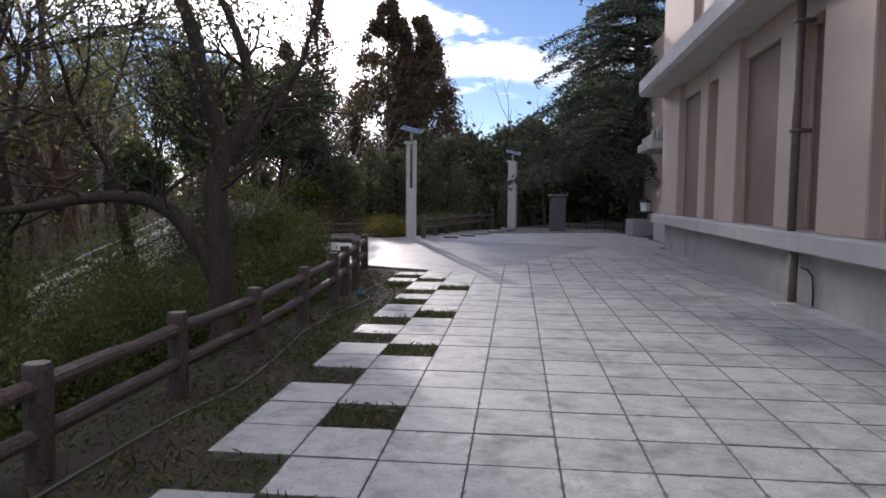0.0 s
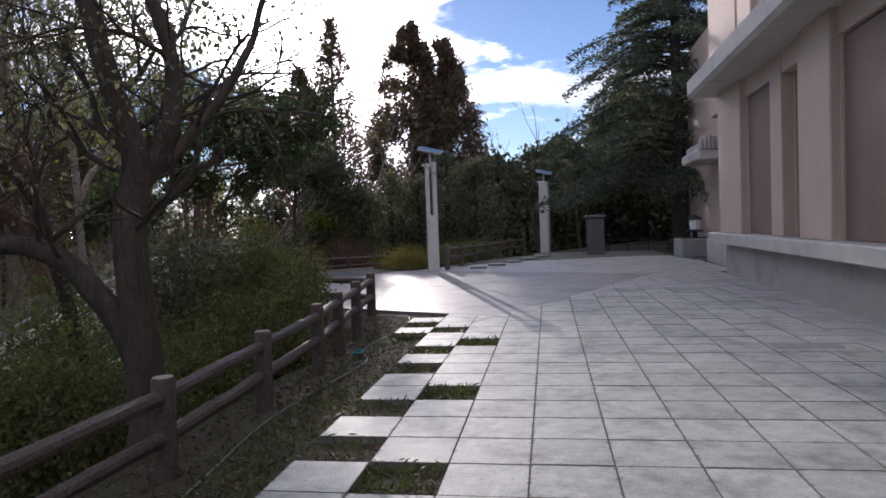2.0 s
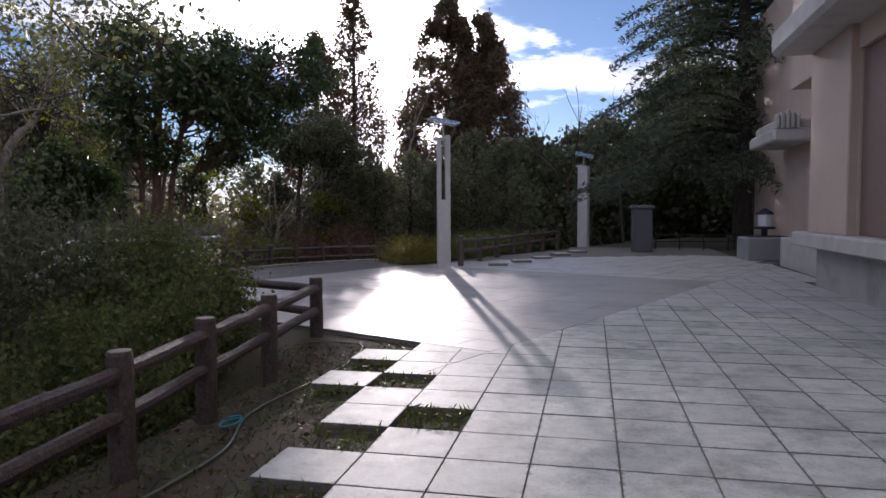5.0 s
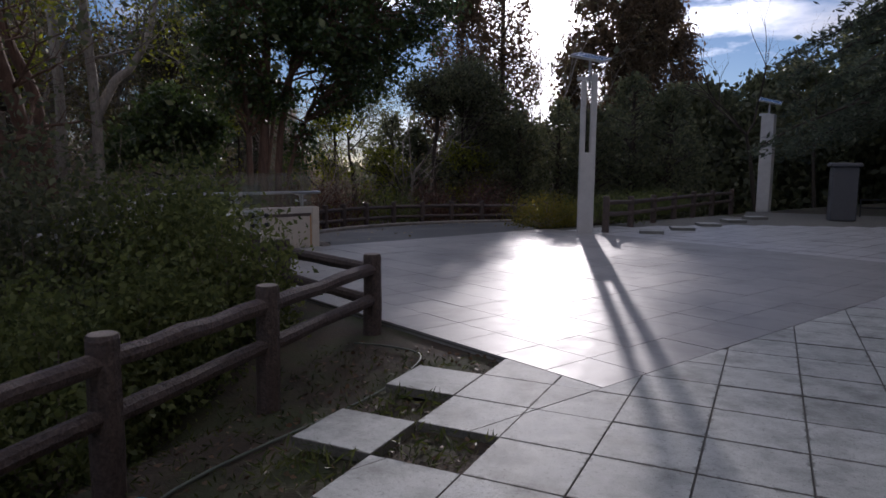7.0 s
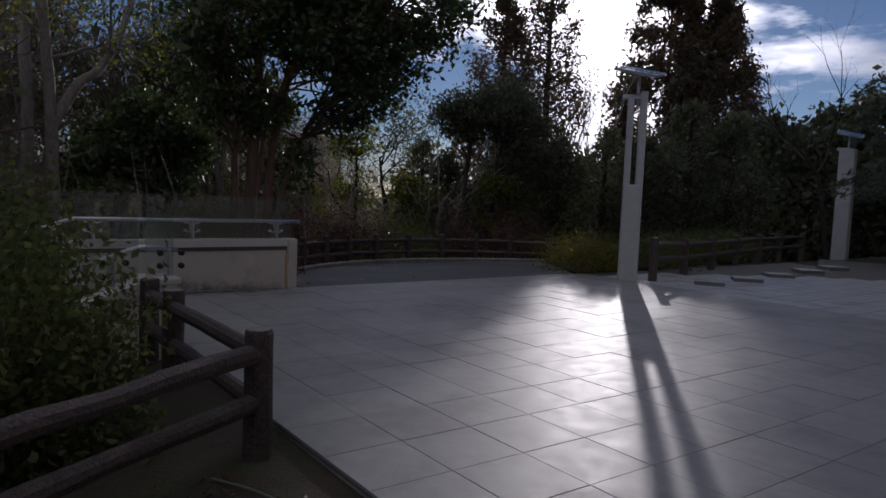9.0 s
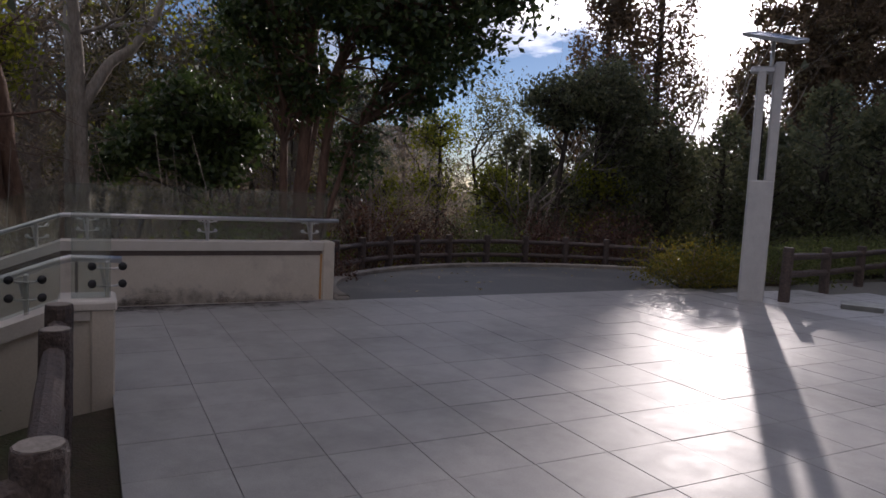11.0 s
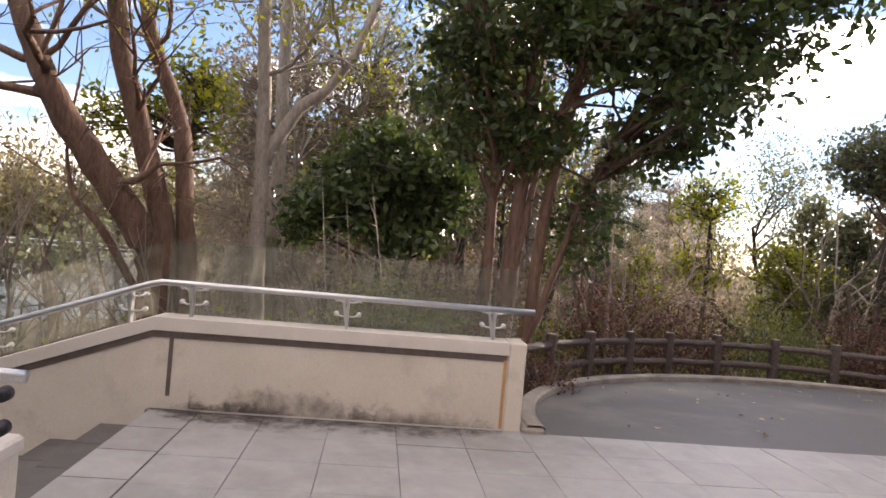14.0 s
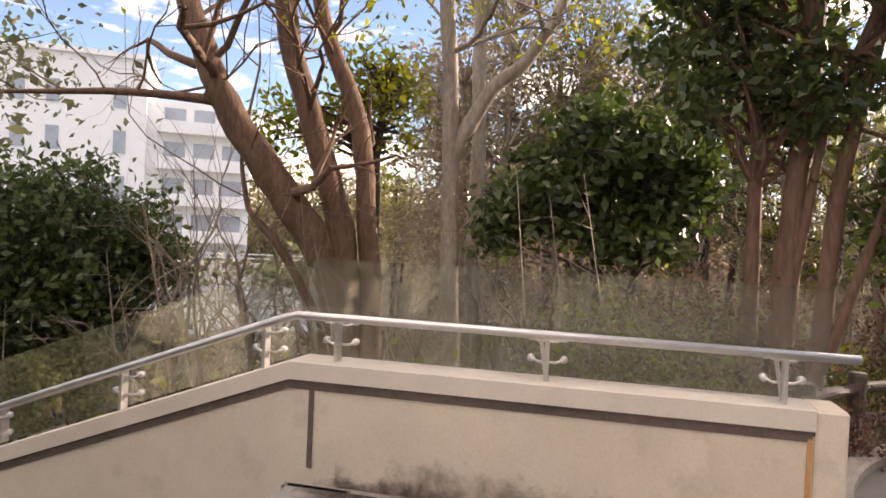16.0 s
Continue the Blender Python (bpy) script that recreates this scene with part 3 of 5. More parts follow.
part("downpipe", pp, M_pipe, BLD, "dark brown rainwater downpipe", smooth=True)
cable = Geo().tube([(-0.1, 5.85, 0.52), (-0.06, 5.72, 0.5), (-0.03, 5.62, 0.42), (-0.02, 5.6, 0.2), (-0.02, 5.6, 0.02)], 0.012, 6)
part("cable", cable, M_dark, BLD)
tagged(part("gully_cover", Geo().box(4.35, 5.75, -0.02, 4.65, 6.0, 0.012, 0.004), M_sill), "small pale gully cover under the downpipe", "drain cover")

# ---- terrace wall, stairs, glass balustrade ----

def slope_z(a):
    return 0.0 if a > -2.90 else 0.366 * (a + 2.90)


def strip(g, a0, a1, y0, y1, zlo, zhi, c=0.0):
    """A bar along the terrace wall from a0 to a1, bent where the stairs begin."""
    cuts = [a0] + [q for q in (-2.90,) if a0 < q < a1] + [a1]
    for p, q in zip(cuts, cuts[1:]):
        v = []
        for a in (p, q):
            dz = slope_z(a)
            lo = zlo(a) if callable(zlo) else zlo + dz
            v += [(a, y0, lo), (a, y1, lo), (a, y1, zhi + dz), (a, y0, zhi + dz)]
        g.add(v, [(0, 1, 2, 3), (7, 6, 5, 4), (0, 4, 5, 1), (1, 5, 6, 2), (2, 6, 7, 3), (3, 7, 4, 0)])
    return g


def balustrade(name, label, y0, y1, a_end, face, m):
    """Low rendered wall with a coping, a groove, glass and a steel rail; face: +1 or -1, the side that the groove is on."""
    top = thing(name, label, "wall", m, kind="structure")
    foot = lambda a: -2.6
    part("wall_body", strip(Geo(), -6.4, a_end, y0, y1, foot, 0.575 if face < 0 else 0.60), M_wall, top)
    part("wall_pier", Geo().box(a_end - 0.14, y0 - 0.022, -0.4, a_end + 0.004, y1 + 0.022, 0.705, 0.012), M_wall, top, "square end pier")
    part("coping", strip(Geo(), -6.4, a_end - 0.14, y0 - 0.02, y1 + 0.02, 0.60, 0.70), M_cope, top, "pale coping")
    yf = y0 if face < 0 else y1
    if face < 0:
        # a thin dark strip laid on the face in place of a cut groove
        part("groove", strip(Geo(), -6.4, a_end - 0.15, min(yf, yf + face * 0.006), max(yf, yf + face * 0.006), 0.545, 0.60), M_groove, top, "dark strip for the groove under the coping")
    ym = (y0 + y1) / 2
    pts = [(-6.3, ym + face * 0.09, 0.965 + slope_z(-6.3)), (-2.98, ym + face * 0.09, 0.965 + slope_z(-2.98)), (-2.88, ym + face * 0.09, 0.965), (a_end + 0.05, ym + face * 0.09, 0.955)]
    part("handrail", Geo().tube(pts, 0.024, 12), M_steel, top, "brushed steel handrail", smooth=True)
    for a in (-0.26, -1.45, -2.66, -3.12, -4.1, -5.1):
        if a > a_end:
            continue
        dz = slope_z(a)
        st = Geo()
        st.box(a - 0.012, ym - 0.035, 0.69 + dz, a + 0.012, ym + 0.035, 0.955 + dz, 0.004)
        st.add([(a - 0.05, ym + 0.02, 0.93 + dz), (a - 0.03, ym + 0.02, 0.93 + dz), (a + 0.01, ym + 0.02, 0.70 + dz), (a - 0.01, ym + 0.02, 0.70 + dz), (a - 0.05, ym + 0.032, 0.93 + dz), (a - 0.03, ym + 0.032, 0.93 + dz), (a + 0.01, ym + 0.032, 0.70 + dz), (a - 0.01, ym + 0.032, 0.70 + dz)],
               [(0, 1, 2, 3), (7, 6, 5, 4), (0, 4, 5, 1), (1, 5, 6, 2), (2, 6, 7, 3), (3, 7, 4, 0)])
        bracket = part("stanchion", st, M_steel, top, "flat steel stanchion")
        arms, discs = Geo(), Geo()
        for z in (0.80, 0.915):
            arms.tube([(a - 0.09, ym - 0.03 * face, z + dz + 0.012), (a - 0.05, ym - 0.03 * face, z + dz - 0.006), (a + 0.05, ym - 0.03 * face, z + dz - 0.006), (a + 0.09, ym - 0.03 * face, z + dz + 0.012)], 0.008, 6)
            for q in (-0.09, 0.09):
                discs.tube([(a + q, ym - 0.07 * face, z + dz + 0.012), (a + q, ym - 0.03 * face, z + dz + 0.012)], 0.02 if face < 0 else 0.026, 12)
        part("glass_clamp", arms, M_steel, bracket, "four-point glass clamp", smooth=True)
        part("clamp_disc", discs, M_steel if face < 0 else M_dark, bracket, "round clamp discs", smooth=True)
    yg = ym - face * 0.05
    for p, q in ((-6.3, -2.93), (-2.87, -1.46), (-1.44, a_end - 0.05)):
        if q > p:
            g = Geo()
            v = []
            for a in (p, min(q, a_end - 0.02)):
                dz = slope_z(a)
                v += [(a, yg - 0.005, 0.72 + dz), (a, yg + 0.005, 0.72 + dz), (a, yg + 0.005, 1.29 + dz), (a, yg - 0.005, 1.29 + dz)]
            g.add(v, [(0, 1, 2, 3), (7, 6, 5, 4), (0, 4, 5, 1), (1, 5, 6, 2), (2, 6, 7, 3), (3, 7, 4, 0)])
            part("glass_pane", g, M_glass, top, "clear glass pane", shadow=False)
    return top


W1 = balustrade("wall_terrace", "cream rendered terrace wall with glass and steel rail", 0.06, 0.30, 0.0, -1, MB)
part("wall_joint", Geo().box(-2.775, 0.052, 0.1, -2.745, 0.058, 0.545), M_groove, W1)
part("rust_streak", Geo().box(-0.172, 0.052, 0.01, -0.15, 0.058, 0.56), M_rust, W1, "orange rust streak")
# mould at the foot of the wall
for a0, a1, hz in ((-2.6, -1.15, 0.30), (-1.5, -0.2, 0.16), (-2.74, -1.9, 0.14)):
    part("mould_bloom", Geo().add([(a0, 0.0565, 0.004), (a1, 0.0565, 0.004), (a1, 0.0565, hz), (a0, 0.0565, hz)], [(0, 1, 2, 3)]), M_patch, W1, "dark mould at the wall's foot")

# flat blotches along the wall foot paint in its shade along with dirt
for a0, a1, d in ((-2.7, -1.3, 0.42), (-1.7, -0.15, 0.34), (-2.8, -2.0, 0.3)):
    part("shade_dirt_blotch", Geo().add([(a0, 0.006, 0.0), (a1, 0.006, 0.0), (a1, 0.006, d), (a0, 0.006, d)], [(0, 1, 2, 3)]), M_shade_dirt, W1, "dark blotches on the slabs, dirt with the wall's shade painted in").rotation_euler = (radians(90), 0, 0)
pier_m = MB @ Matrix.Translation((0.13, -3.08, -0.1))
W2 = balustrade("wall_stair", "low cream stair wall with glass panels and steel rail", 0.0, 0.34, -2.62, 1, pier_m)
part("pier_cap", Geo().box(-2.95, -0.03, 0.66, -2.605, 0.37, 0.72, 0.012), M_cope, W2, "pale pier cap")
stairs = thing("stairs", "grey slab steps going down beside the terrace wall", "stairs", MB, kind="structure")
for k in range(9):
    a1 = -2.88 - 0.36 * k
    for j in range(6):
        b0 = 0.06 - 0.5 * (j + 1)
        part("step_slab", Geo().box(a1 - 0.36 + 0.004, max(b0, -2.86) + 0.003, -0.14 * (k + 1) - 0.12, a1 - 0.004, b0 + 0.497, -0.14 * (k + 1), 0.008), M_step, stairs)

# ---- asphalt apron with its kerb ----
def ell(ra, rb, t, z=0.0):
    return B(4.35 + ra * math.cos(t), -0.004 - rb * math.sin(t), z - 0.12 * math.sin(t))


ap = Geo()
N = 48
ap.v = [ell(4.15, 3.7, math.pi * i / N, -0.004) for i in range(N + 1)] + [B(4.35, -0.004, -0.004), B(4.35, -1.6, -0.035)]
ap.f = [(N + 2, i, i + 1) for i in range(N)] + [(N + 2, N, N + 1), (N + 2, N + 1, 0)]
ap.f = [f[::-1] for f in ap.f]
tagged(part("asphalt_apron", ap, M_asphalt), "worn grey asphalt apron with scattered leaf litter", "pavement", kind="structure")
bd = Geo().prism([B(5.75, -0.006)[:2]] + [ell(4.14, 3.69, radians(a))[:2] for a in range(0, 44, 6)], -0.1, 0.035)
tagged(part("planting_bed", bd, M_soil), "dark soil bed at the end of the asphalt", "ground", kind="structure")
kb = Geo()
for i in range(N):
    t0, t1 = math.pi * i / N, math.pi * (i + 1) / N
    v = []
    for t in (t0, t1):
        for r, z in ((0.0, -0.2), (0.0, 0.05), (0.03, 0.065), (0.14, 0.065), (0.16, 0.05), (0.16, -0.2)):
            v.append(ell(4.15 + r, 3.7 + r, t, z))
    kb.add(v, [(q, q + 1, q + 7, q + 6) for q in range(5)])
tagged(part("kerb", kb, M_kerb), "weathered concrete kerb round the asphalt", "kerb", kind="structure")

tagged(part("kerb_end", Geo().box(0.012, -0.02, -0.3, 0.2, 0.55, 0.045, 0.02, MB), M_kerb), "weathered concrete block closing the kerb at the wall", "kerb", kind="structure")

# ---- paving ----
JS = 0.004
def slab_mesh(name, poly, mat, thick=0.06):
    cx, cy = sum(p[0] for p in poly) / len(poly), sum(p[1] for p in poly) / len(poly)
    return Geo().prism([(x - cx, y - cy) for x, y in poly], -thick, 0.0, 0.003).mesh(name, mat, edge=M_joint), (cx, cy)


def cut_by_plaza(poly):
    """What is left of a slab of the straight paving outside the plaza."""
    nb = (-E2[0], -E2[1])                       # b = nb . (p - W)
    d8 = B1 + nb[0] * WX + nb[1] * WY
    one = clip(poly, nb[0], nb[1], d8 + JS)
    two = clip(poly, -nb[0], -nb[1], -d8)
    two = clip(two, -E1[0], -E1[1], -(A0 - JS + E1[0] * WX + E1[1] * WY)) if len(two) > 2 else []
    return [p for p in (one, two) if len(p) > 2 and area(p) > 0.002]


bed = Geo()
bed.prism([(0.0, -9), (5.2, -9), (5.2, 30), (0.0, 30)], -0.03, -0.016)
tagged(part("paving_bed", bed, M_joint), "dark mortar bed under the paving", "pavement", kind="structure")
bed2 = Geo().prism([B(A0, B1)[:2], B(14, B1)[:2], B(14, -0.05)[:2], B(A0 - 0.38, -0.05)[:2], B(A0 - 0.38, 2.9)[:2], B(A0, 2.9)[:2]], -0.03, -0.0155)
tagged(part("plaza_bed", bed2, M_joint), "dark mortar bed under the plaza slabs", "pavement", kind="structure")

STRIP = {-1: [(-99, -3), (-2, 0), (1, 4), (5, 8), (9, 13), (14, 99)],
         -2: [(-99, -5), (-4, -2), (-1, 2), (3, 5), (6, 7), (8, 10), (11, 12), (13, 15), (16, 99)],
         -3: [(15, 16), (17, 18)]}
paving = thing("paving", "pale grey concrete slab paving with mossy joints and stains", "pavement", kind="structure")
plaza = thing("plaza", "smooth pale slabs laid at an angle across the terrace", "pavement", kind="structure")
h = T / 2 - JS / 2
hy = T / 2 - 0.005                        # the cross joints are wider
full = Geo().prism([(-h, -hy), (h, -hy), (h, hy), (-h, hy)], -0.06, 0.0, 0.004)
full_a = full.mesh("slab", M_tile, edge=M_joint)
full_b = Geo().prism([(-h, -h), (h, -h), (h, h), (-h, h)], -0.06, 0.0, 0.002).mesh("slab", M_plaza)
rest = Geo()
count = 0
for j in range(-18, 60):
    for i in range(-3, 11):
        if i < 0 and not any(p <= j < q for p, q in STRIP[i]):
            continue
        cx, cy = (i + 0.5) * T, (j + 0.5) * T
        if cx > 4.66 + 0.0227 * cy + 0.2:
            continue
        a, b = to_b(cx, cy)
        poly = [(cx - h, cy - h), (cx + h, cy - h), (cx + h, cy + h), (cx - h, cy + h)]
        whole = cut_by_plaza(poly)
        near = count < 300 and -5 <= j < 26 and i < 8
        for q in whole:
            if area(q) > 0.999 * area(poly):
                if near:
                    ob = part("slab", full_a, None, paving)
                    ob.location = (cx, cy, random.uniform(-0.002, 0.002))
                    count += 1
                else:
                    rest.prism(q, -0.05, random.uniform(-0.002, 0.002), 0.004)
            elif near:
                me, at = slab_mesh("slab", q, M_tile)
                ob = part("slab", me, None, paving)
                ob.location = (*at, random.uniform(-0.002, 0.001))
                count += 1
            else:
                rest.prism(q, -0.05, random.uniform(-0.002, 0.001), 0.004)
far_pav = part("far_slabs", rest, M_tile_far, paving, edge=M_joint)
far_pav["kind"] = "stuff"

count = 0
restb = Geo()
na = int(round((14 - A0) / T))
for i in range(na):
    for j in range(16):
        a, b = A0 + (i + 0.5) * T, B1 - (j + 0.5) * T
        x, y, _ = B(a, b)
        if x > 4.66 + 0.0227 * y + 0.3:
            continue
        if a < 6.0 and count < 300:
            ob = part("slab", full_b, None, plaza)
            ob.matrix_world = Matrix.Translation((x, y, random.uniform(-0.0015, 0.0015))) @ Matrix.Rotation(TH, 4, "Z")
            count += 1
        elif b - 0.06 * (a - 5) ** 2 > 0.2:
            q = [B(a + s * h, b + u * h)[:2] for s, u in ((-1, 1), (1, 1), (1, -1), (-1, -1))]
            restb.prism(q, -0.05, random.uniform(-0.0015, 0.0015), 0.004)
for j in range(6):
    b = -0.05 + 0.5 * (j + 0.5)
    x, y, _ = B(A0 - 0.19, b)
    q = Geo().prism([(-0.185, -h), (0.185, -h), (0.185, h), (-0.185, h)], -0.06, 0.0, 0.004)
    ob = part("edge_slab", q, M_plaza, plaza, edge=M_joint)
    ob.matrix_world = Matrix.Translation((x, y, 0)) @ Matrix.Rotation(TH, 4, "Z")
for i in range(6):
    a = -2.9 + 0.5 * i
    x, y, _ = B(a + 0.2, -0.028)
    w = 0.246 if i else 0.2
    q = Geo().prism([(-w, -0.026), (w, -0.026), (w, 0.026), (-w, 0.026)], -0.06, 0.0, 0.003)
    ob = part("edge_slab", q, M_plaza, plaza, edge=M_joint)
    ob.matrix_world = Matrix.Translation((x, y, 0)) @ Matrix.Rotation(TH, 4, "Z")
far_pl = part("far_slabs", restb, M_tile_far, plaza, edge=M_joint)
far_pl["kind"] = "stuff"

# gully grate and a drain cover in the paving
gr = Geo().box(3.05, 6.2, -0.03, 3.75, 6.5, 0.006, 0.003)
tagged(part("drain_cover", gr, M_planter), "flat grey drain cover set in the paving", "drain cover")


# ---- log fences ----
def log_fence(name, label, posts, r=0.078, rail_r=0.052, group="log fences"):
    """posts: x, y, top height. Concrete logs: round posts, two rails between neighbours."""
    f = thing(name, label, "fence", pose(posts[0][0], posts[0][1], 0), group)
    inv = f.matrix_world.inverted()
    for k, (x, y, top) in enumerate(posts):
        z0 = ground_z(x, y) - 0.1
        lean = Vector((random.uniform(-0.012, 0.012), random.uniform(-0.012, 0.012), 0))
        zs = [z0 + (top - 0.02 - z0) * i / 5 for i in range(6)]
        pts = [inv @ (Vector((x, y, z)) + lean * (z - z0)) for z in zs] + [inv @ (Vector((x, y, top)) + lean * (top - z0))]
        p = part("post", Geo().tube(pts, [r * 1.06] + [r * random.uniform(0.97, 1.03) for _ in range(5)] + [r * 0.93], 12, wobble=0.03), M_log, f, smooth=False)
        c = inv @ (Vector((x, y, top)) + lean * (top - z0))
        part("cut_face", Geo().tube([c, c + Vector((0, 0, 0.004))], r * 0.86, 12), M_logcut, p, "paler sawn top")
        if k + 1 < len(posts):
            x2, y2, top2 = posts[k + 1]
            for dz in (0.13, 0.40):
                a, b = Vector((x, y, top - dz)), Vector((x2, y2, top2 - dz))
                n = 5
                pts = [inv @ (a.lerp(b, i / n) + Vector((0, 0, random.uniform(-0.008, 0.008)))) for i in range(n + 1)]
                part("rail", Geo().tube(pts, [rail_r * random.uniform(0.94, 1.06) for _ in pts], 10, wobble=0.05), M_log, f)
    return f


log_fence("log_fence", "dark brown concrete log fence beside the mossy strip", [(-1.86, -7.1, 0.5), (-1.87, -5.5, 0.5), (-1.88, -3.9, 0.5), (-1.89, -2.3, 0.51), (-1.9, -0.66, 0.52), (-1.9, 0.94, 0.535), (-1.91, 2.55, 0.52), (-1.91, 4.15, 0.57), (-1.92, 5.68, 0.625), (-2.05, 6.82, 0.645), (-2.19, 8.15, 0.66), (-2.39, 9.81, 0.666)])
q = [B(-2.76, 5.69), B(-2.79, 4.05), B(-2.8, 3.36)]
log_fence("log_fence", "short dark log fence along the plaza edge", [(q[0][0], q[0][1], 0.66)] + [(p[0], p[1], 0.655) for p in q[1:]])
log_fence("log_fence", "weathered log fence curving round the asphalt", [(*ell(4.62, 4.15, math.radians(a))[:2], 0.47) for a in (178, 166, 150, 138, 127, 117, 108, 98, 87, 76, 65, 54, 42, 30)], 0.07, 0.045)
fl = [(-2.55, 19.95, 0.80), (-2.33, 21.75, 0.74), (-2.06, 23.5, 0.72), (-1.75, 25.2, 0.72), (-1.4, 26.9, 0.72), (-1.0, 28.6, 0.72), (-0.5, 30.3, 0.72)]
log_fence("log_fence", "dark log fence beyond the lamp post", fl)


# ---- solar lamps ----
def solar_lamp(x, y, turn, height, width=0.34, split=True):
    f = thing("solar_street_lamp", "pale concrete solar lamp post with a split shaft" if split else "plain pale concrete solar lamp post by the cedar", "street lamp", pose(x, y, 0, 0, 0, turn), "solar lamps")
    w = width / 2
    part("foot", Geo().box(-w, -0.13, -0.1, w, 0.13, 1.75, 0.02), M_lamp, f)
    if split:
        part("shaft", Geo().box(-w, -0.12, 1.72, -w + 0.11, 0.12, height - 0.12, 0.015), M_lamp, f)
        part("shaft", Geo().box(w - 0.13, -0.12, 1.72, w, 0.12, height, 0.015), M_lamp, f)
        part("light_rod", Geo().tube([(-w + 0.125, 0.0, 1.75), (-w + 0.125, 0.0, height - 0.75)], 0.014, 8), M_dark, f, "thin dark light rod between the shafts")
    else:
        part("shaft", Geo().box(-w, -0.12, 1.72, w, 0.12, height - 0.1, 0.015), M_lamp, f)
    part("crosshead", Geo().box(-w - 0.1, -0.07, height - 0.14, 0.06, 0.07, height - 0.05, 0.02), M_alu, f)
    part("mast", Geo().tube([(0, 0, height - 0.3), (0, 0, height + 0.32)], 0.03, 10), M_alu, f, smooth=True)
    tilt = Matrix.Translation((0.02, 0, height + 0.36)) @ Matrix.Rotation(radians(-turn), 4, "Z") @ Matrix.Rotation(radians(14), 4, "Y") @ Matrix.Rotation(radians(13), 4, "X")
    panel = part("solar_panel", Geo().box(-0.34, -0.32, -0.018, 0.34, 0.32, 0.018, 0.006, tilt), M_panel, f, "dark tilted solar panel")
    part("panel_back", Geo().box(-0.33, -0.31, -0.03, 0.33, 0.31, -0.019, 0, tilt), M_alu, panel, "pale panel back")
    rim = Geo()
    for s in (-1, 1):
        rim.box(-0.35, s * 0.33 - 0.014, -0.024, 0.35, s * 0.33 + 0.014, 0.024, 0, tilt)
        rim.box(s * 0.35 - 0.014, -0.33, -0.024, s * 0.35 + 0.014, 0.33, 0.024, 0, tilt)
    part("panel_rim", rim, M_alu, panel, "aluminium panel rim")
    return f


solar_lamp(-2.95, 19.7, 18, 3.42)
solar_lamp(0.5, 31.5, -20, 3.4, 0.44, False)
for k, (x, y) in enumerate(((-1.6, 20.3), (-1.1, 21.5), (-0.65, 23.0), (-0.15, 24.7), (0.35, 26.3))):
    sb = thing("stepping_slab", "square concrete stepping slab at the terrace edge", "paving slab", pose(x, y, 0, 0, 0, 8 + 7 * k), "stepping slabs")
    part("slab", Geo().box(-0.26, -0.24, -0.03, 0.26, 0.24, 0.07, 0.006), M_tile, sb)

# ---- far end of the terrace: marker stone, planter, lantern, low rail ----
st = thing("marker_stone", "dark upright granite marker stone on a base", "stone", pose(2.55, 27.0, 0, 0, 0, 8), "")
part("pillar", Geo().box(-0.33, -0.22, 0.0, 0.33, 0.22, 1.5, 0.03), M_stone, st)
part("cap", Geo().box(-0.4, -0.28, 1.5, 0.4, 0.28, 1.62, 0.04), M_stone, st)
pl = thing("planter", "square grey granite planter", "planter", pose(5.75, 23.6, 0, 0, 0, 6))
part("body", Geo().box(-0.62, -0.5, 0.0, 0.62, 0.5, 0.66, 0.04), M_planter, pl)
part("soil", Geo().box(-0.5, -0.4, 0.655, 0.5, 0.4, 0.69), M_soil, pl)
ln = thing("garden_lantern", "small dark garden lantern with pale panes", "lantern", pose(5.75, 23.6, 0.69))
part("stem", Geo().tube([(0, 0, 0), (0, 0, 0.2)], 0.09, 10), M_dark, ln)
part("body", Geo().tube([(0, 0, 0.2), (0, 0, 0.26), (0, 0, 0.28)], [0.3, 0.3, 0.2], 12), M_dark, ln)
part("lamp_glass", Geo().tube([(0, 0, 0.28), (0, 0, 0.62)], [0.17, 0.2], 6), M_white, ln, "frosted lamp panes")
part("roof", Geo().tube([(0, 0, 0.62), (0, 0, 0.68), (0, 0, 0.8)], [0.26, 0.24, 0.03], 6), M_dark, ln)
rl = thing("low_rail", "low dark metal rail in front of the cedar", "fence", pose(3.2, 29.0, 0))
for k in range(5):
    part("post", Geo().box(0.85 * k - 0.02, -0.02, -0.1, 0.85 * k + 0.02, 0.02, 0.55), M_dark, rl)
for z in (0.28, 0.52):
    part("rail", Geo().tube([(0, 0, z), (3.4, 0.4, z)], 0.02, 8), M_dark, rl)


# ---- hose ----
hs = thing("garden_hose", "thin grey-green garden hose lying along the soil", "hose", pose(-1.4, 5, 0))
hp = [(-1.75, -4.5), (-1.7, -2.5), (-1.72, -0.95), (-1.62, 0.26), (-1.48, 1.16), (-1.6, 2.6), (-1.7, 3.7), (-1.6, 4.7), (-1.5, 5.5), (-1.49, 6.1), (-1.72, 6.75), (-1.76, 7.1), (-1.71, 7.64), (-1.62, 8.34), (-1.58, 9.0), (-1.68, 9.34), (-2.0, 9.44), (-2.4, 9.45)]
inv = hs.matrix_world.inverted()
pts = []
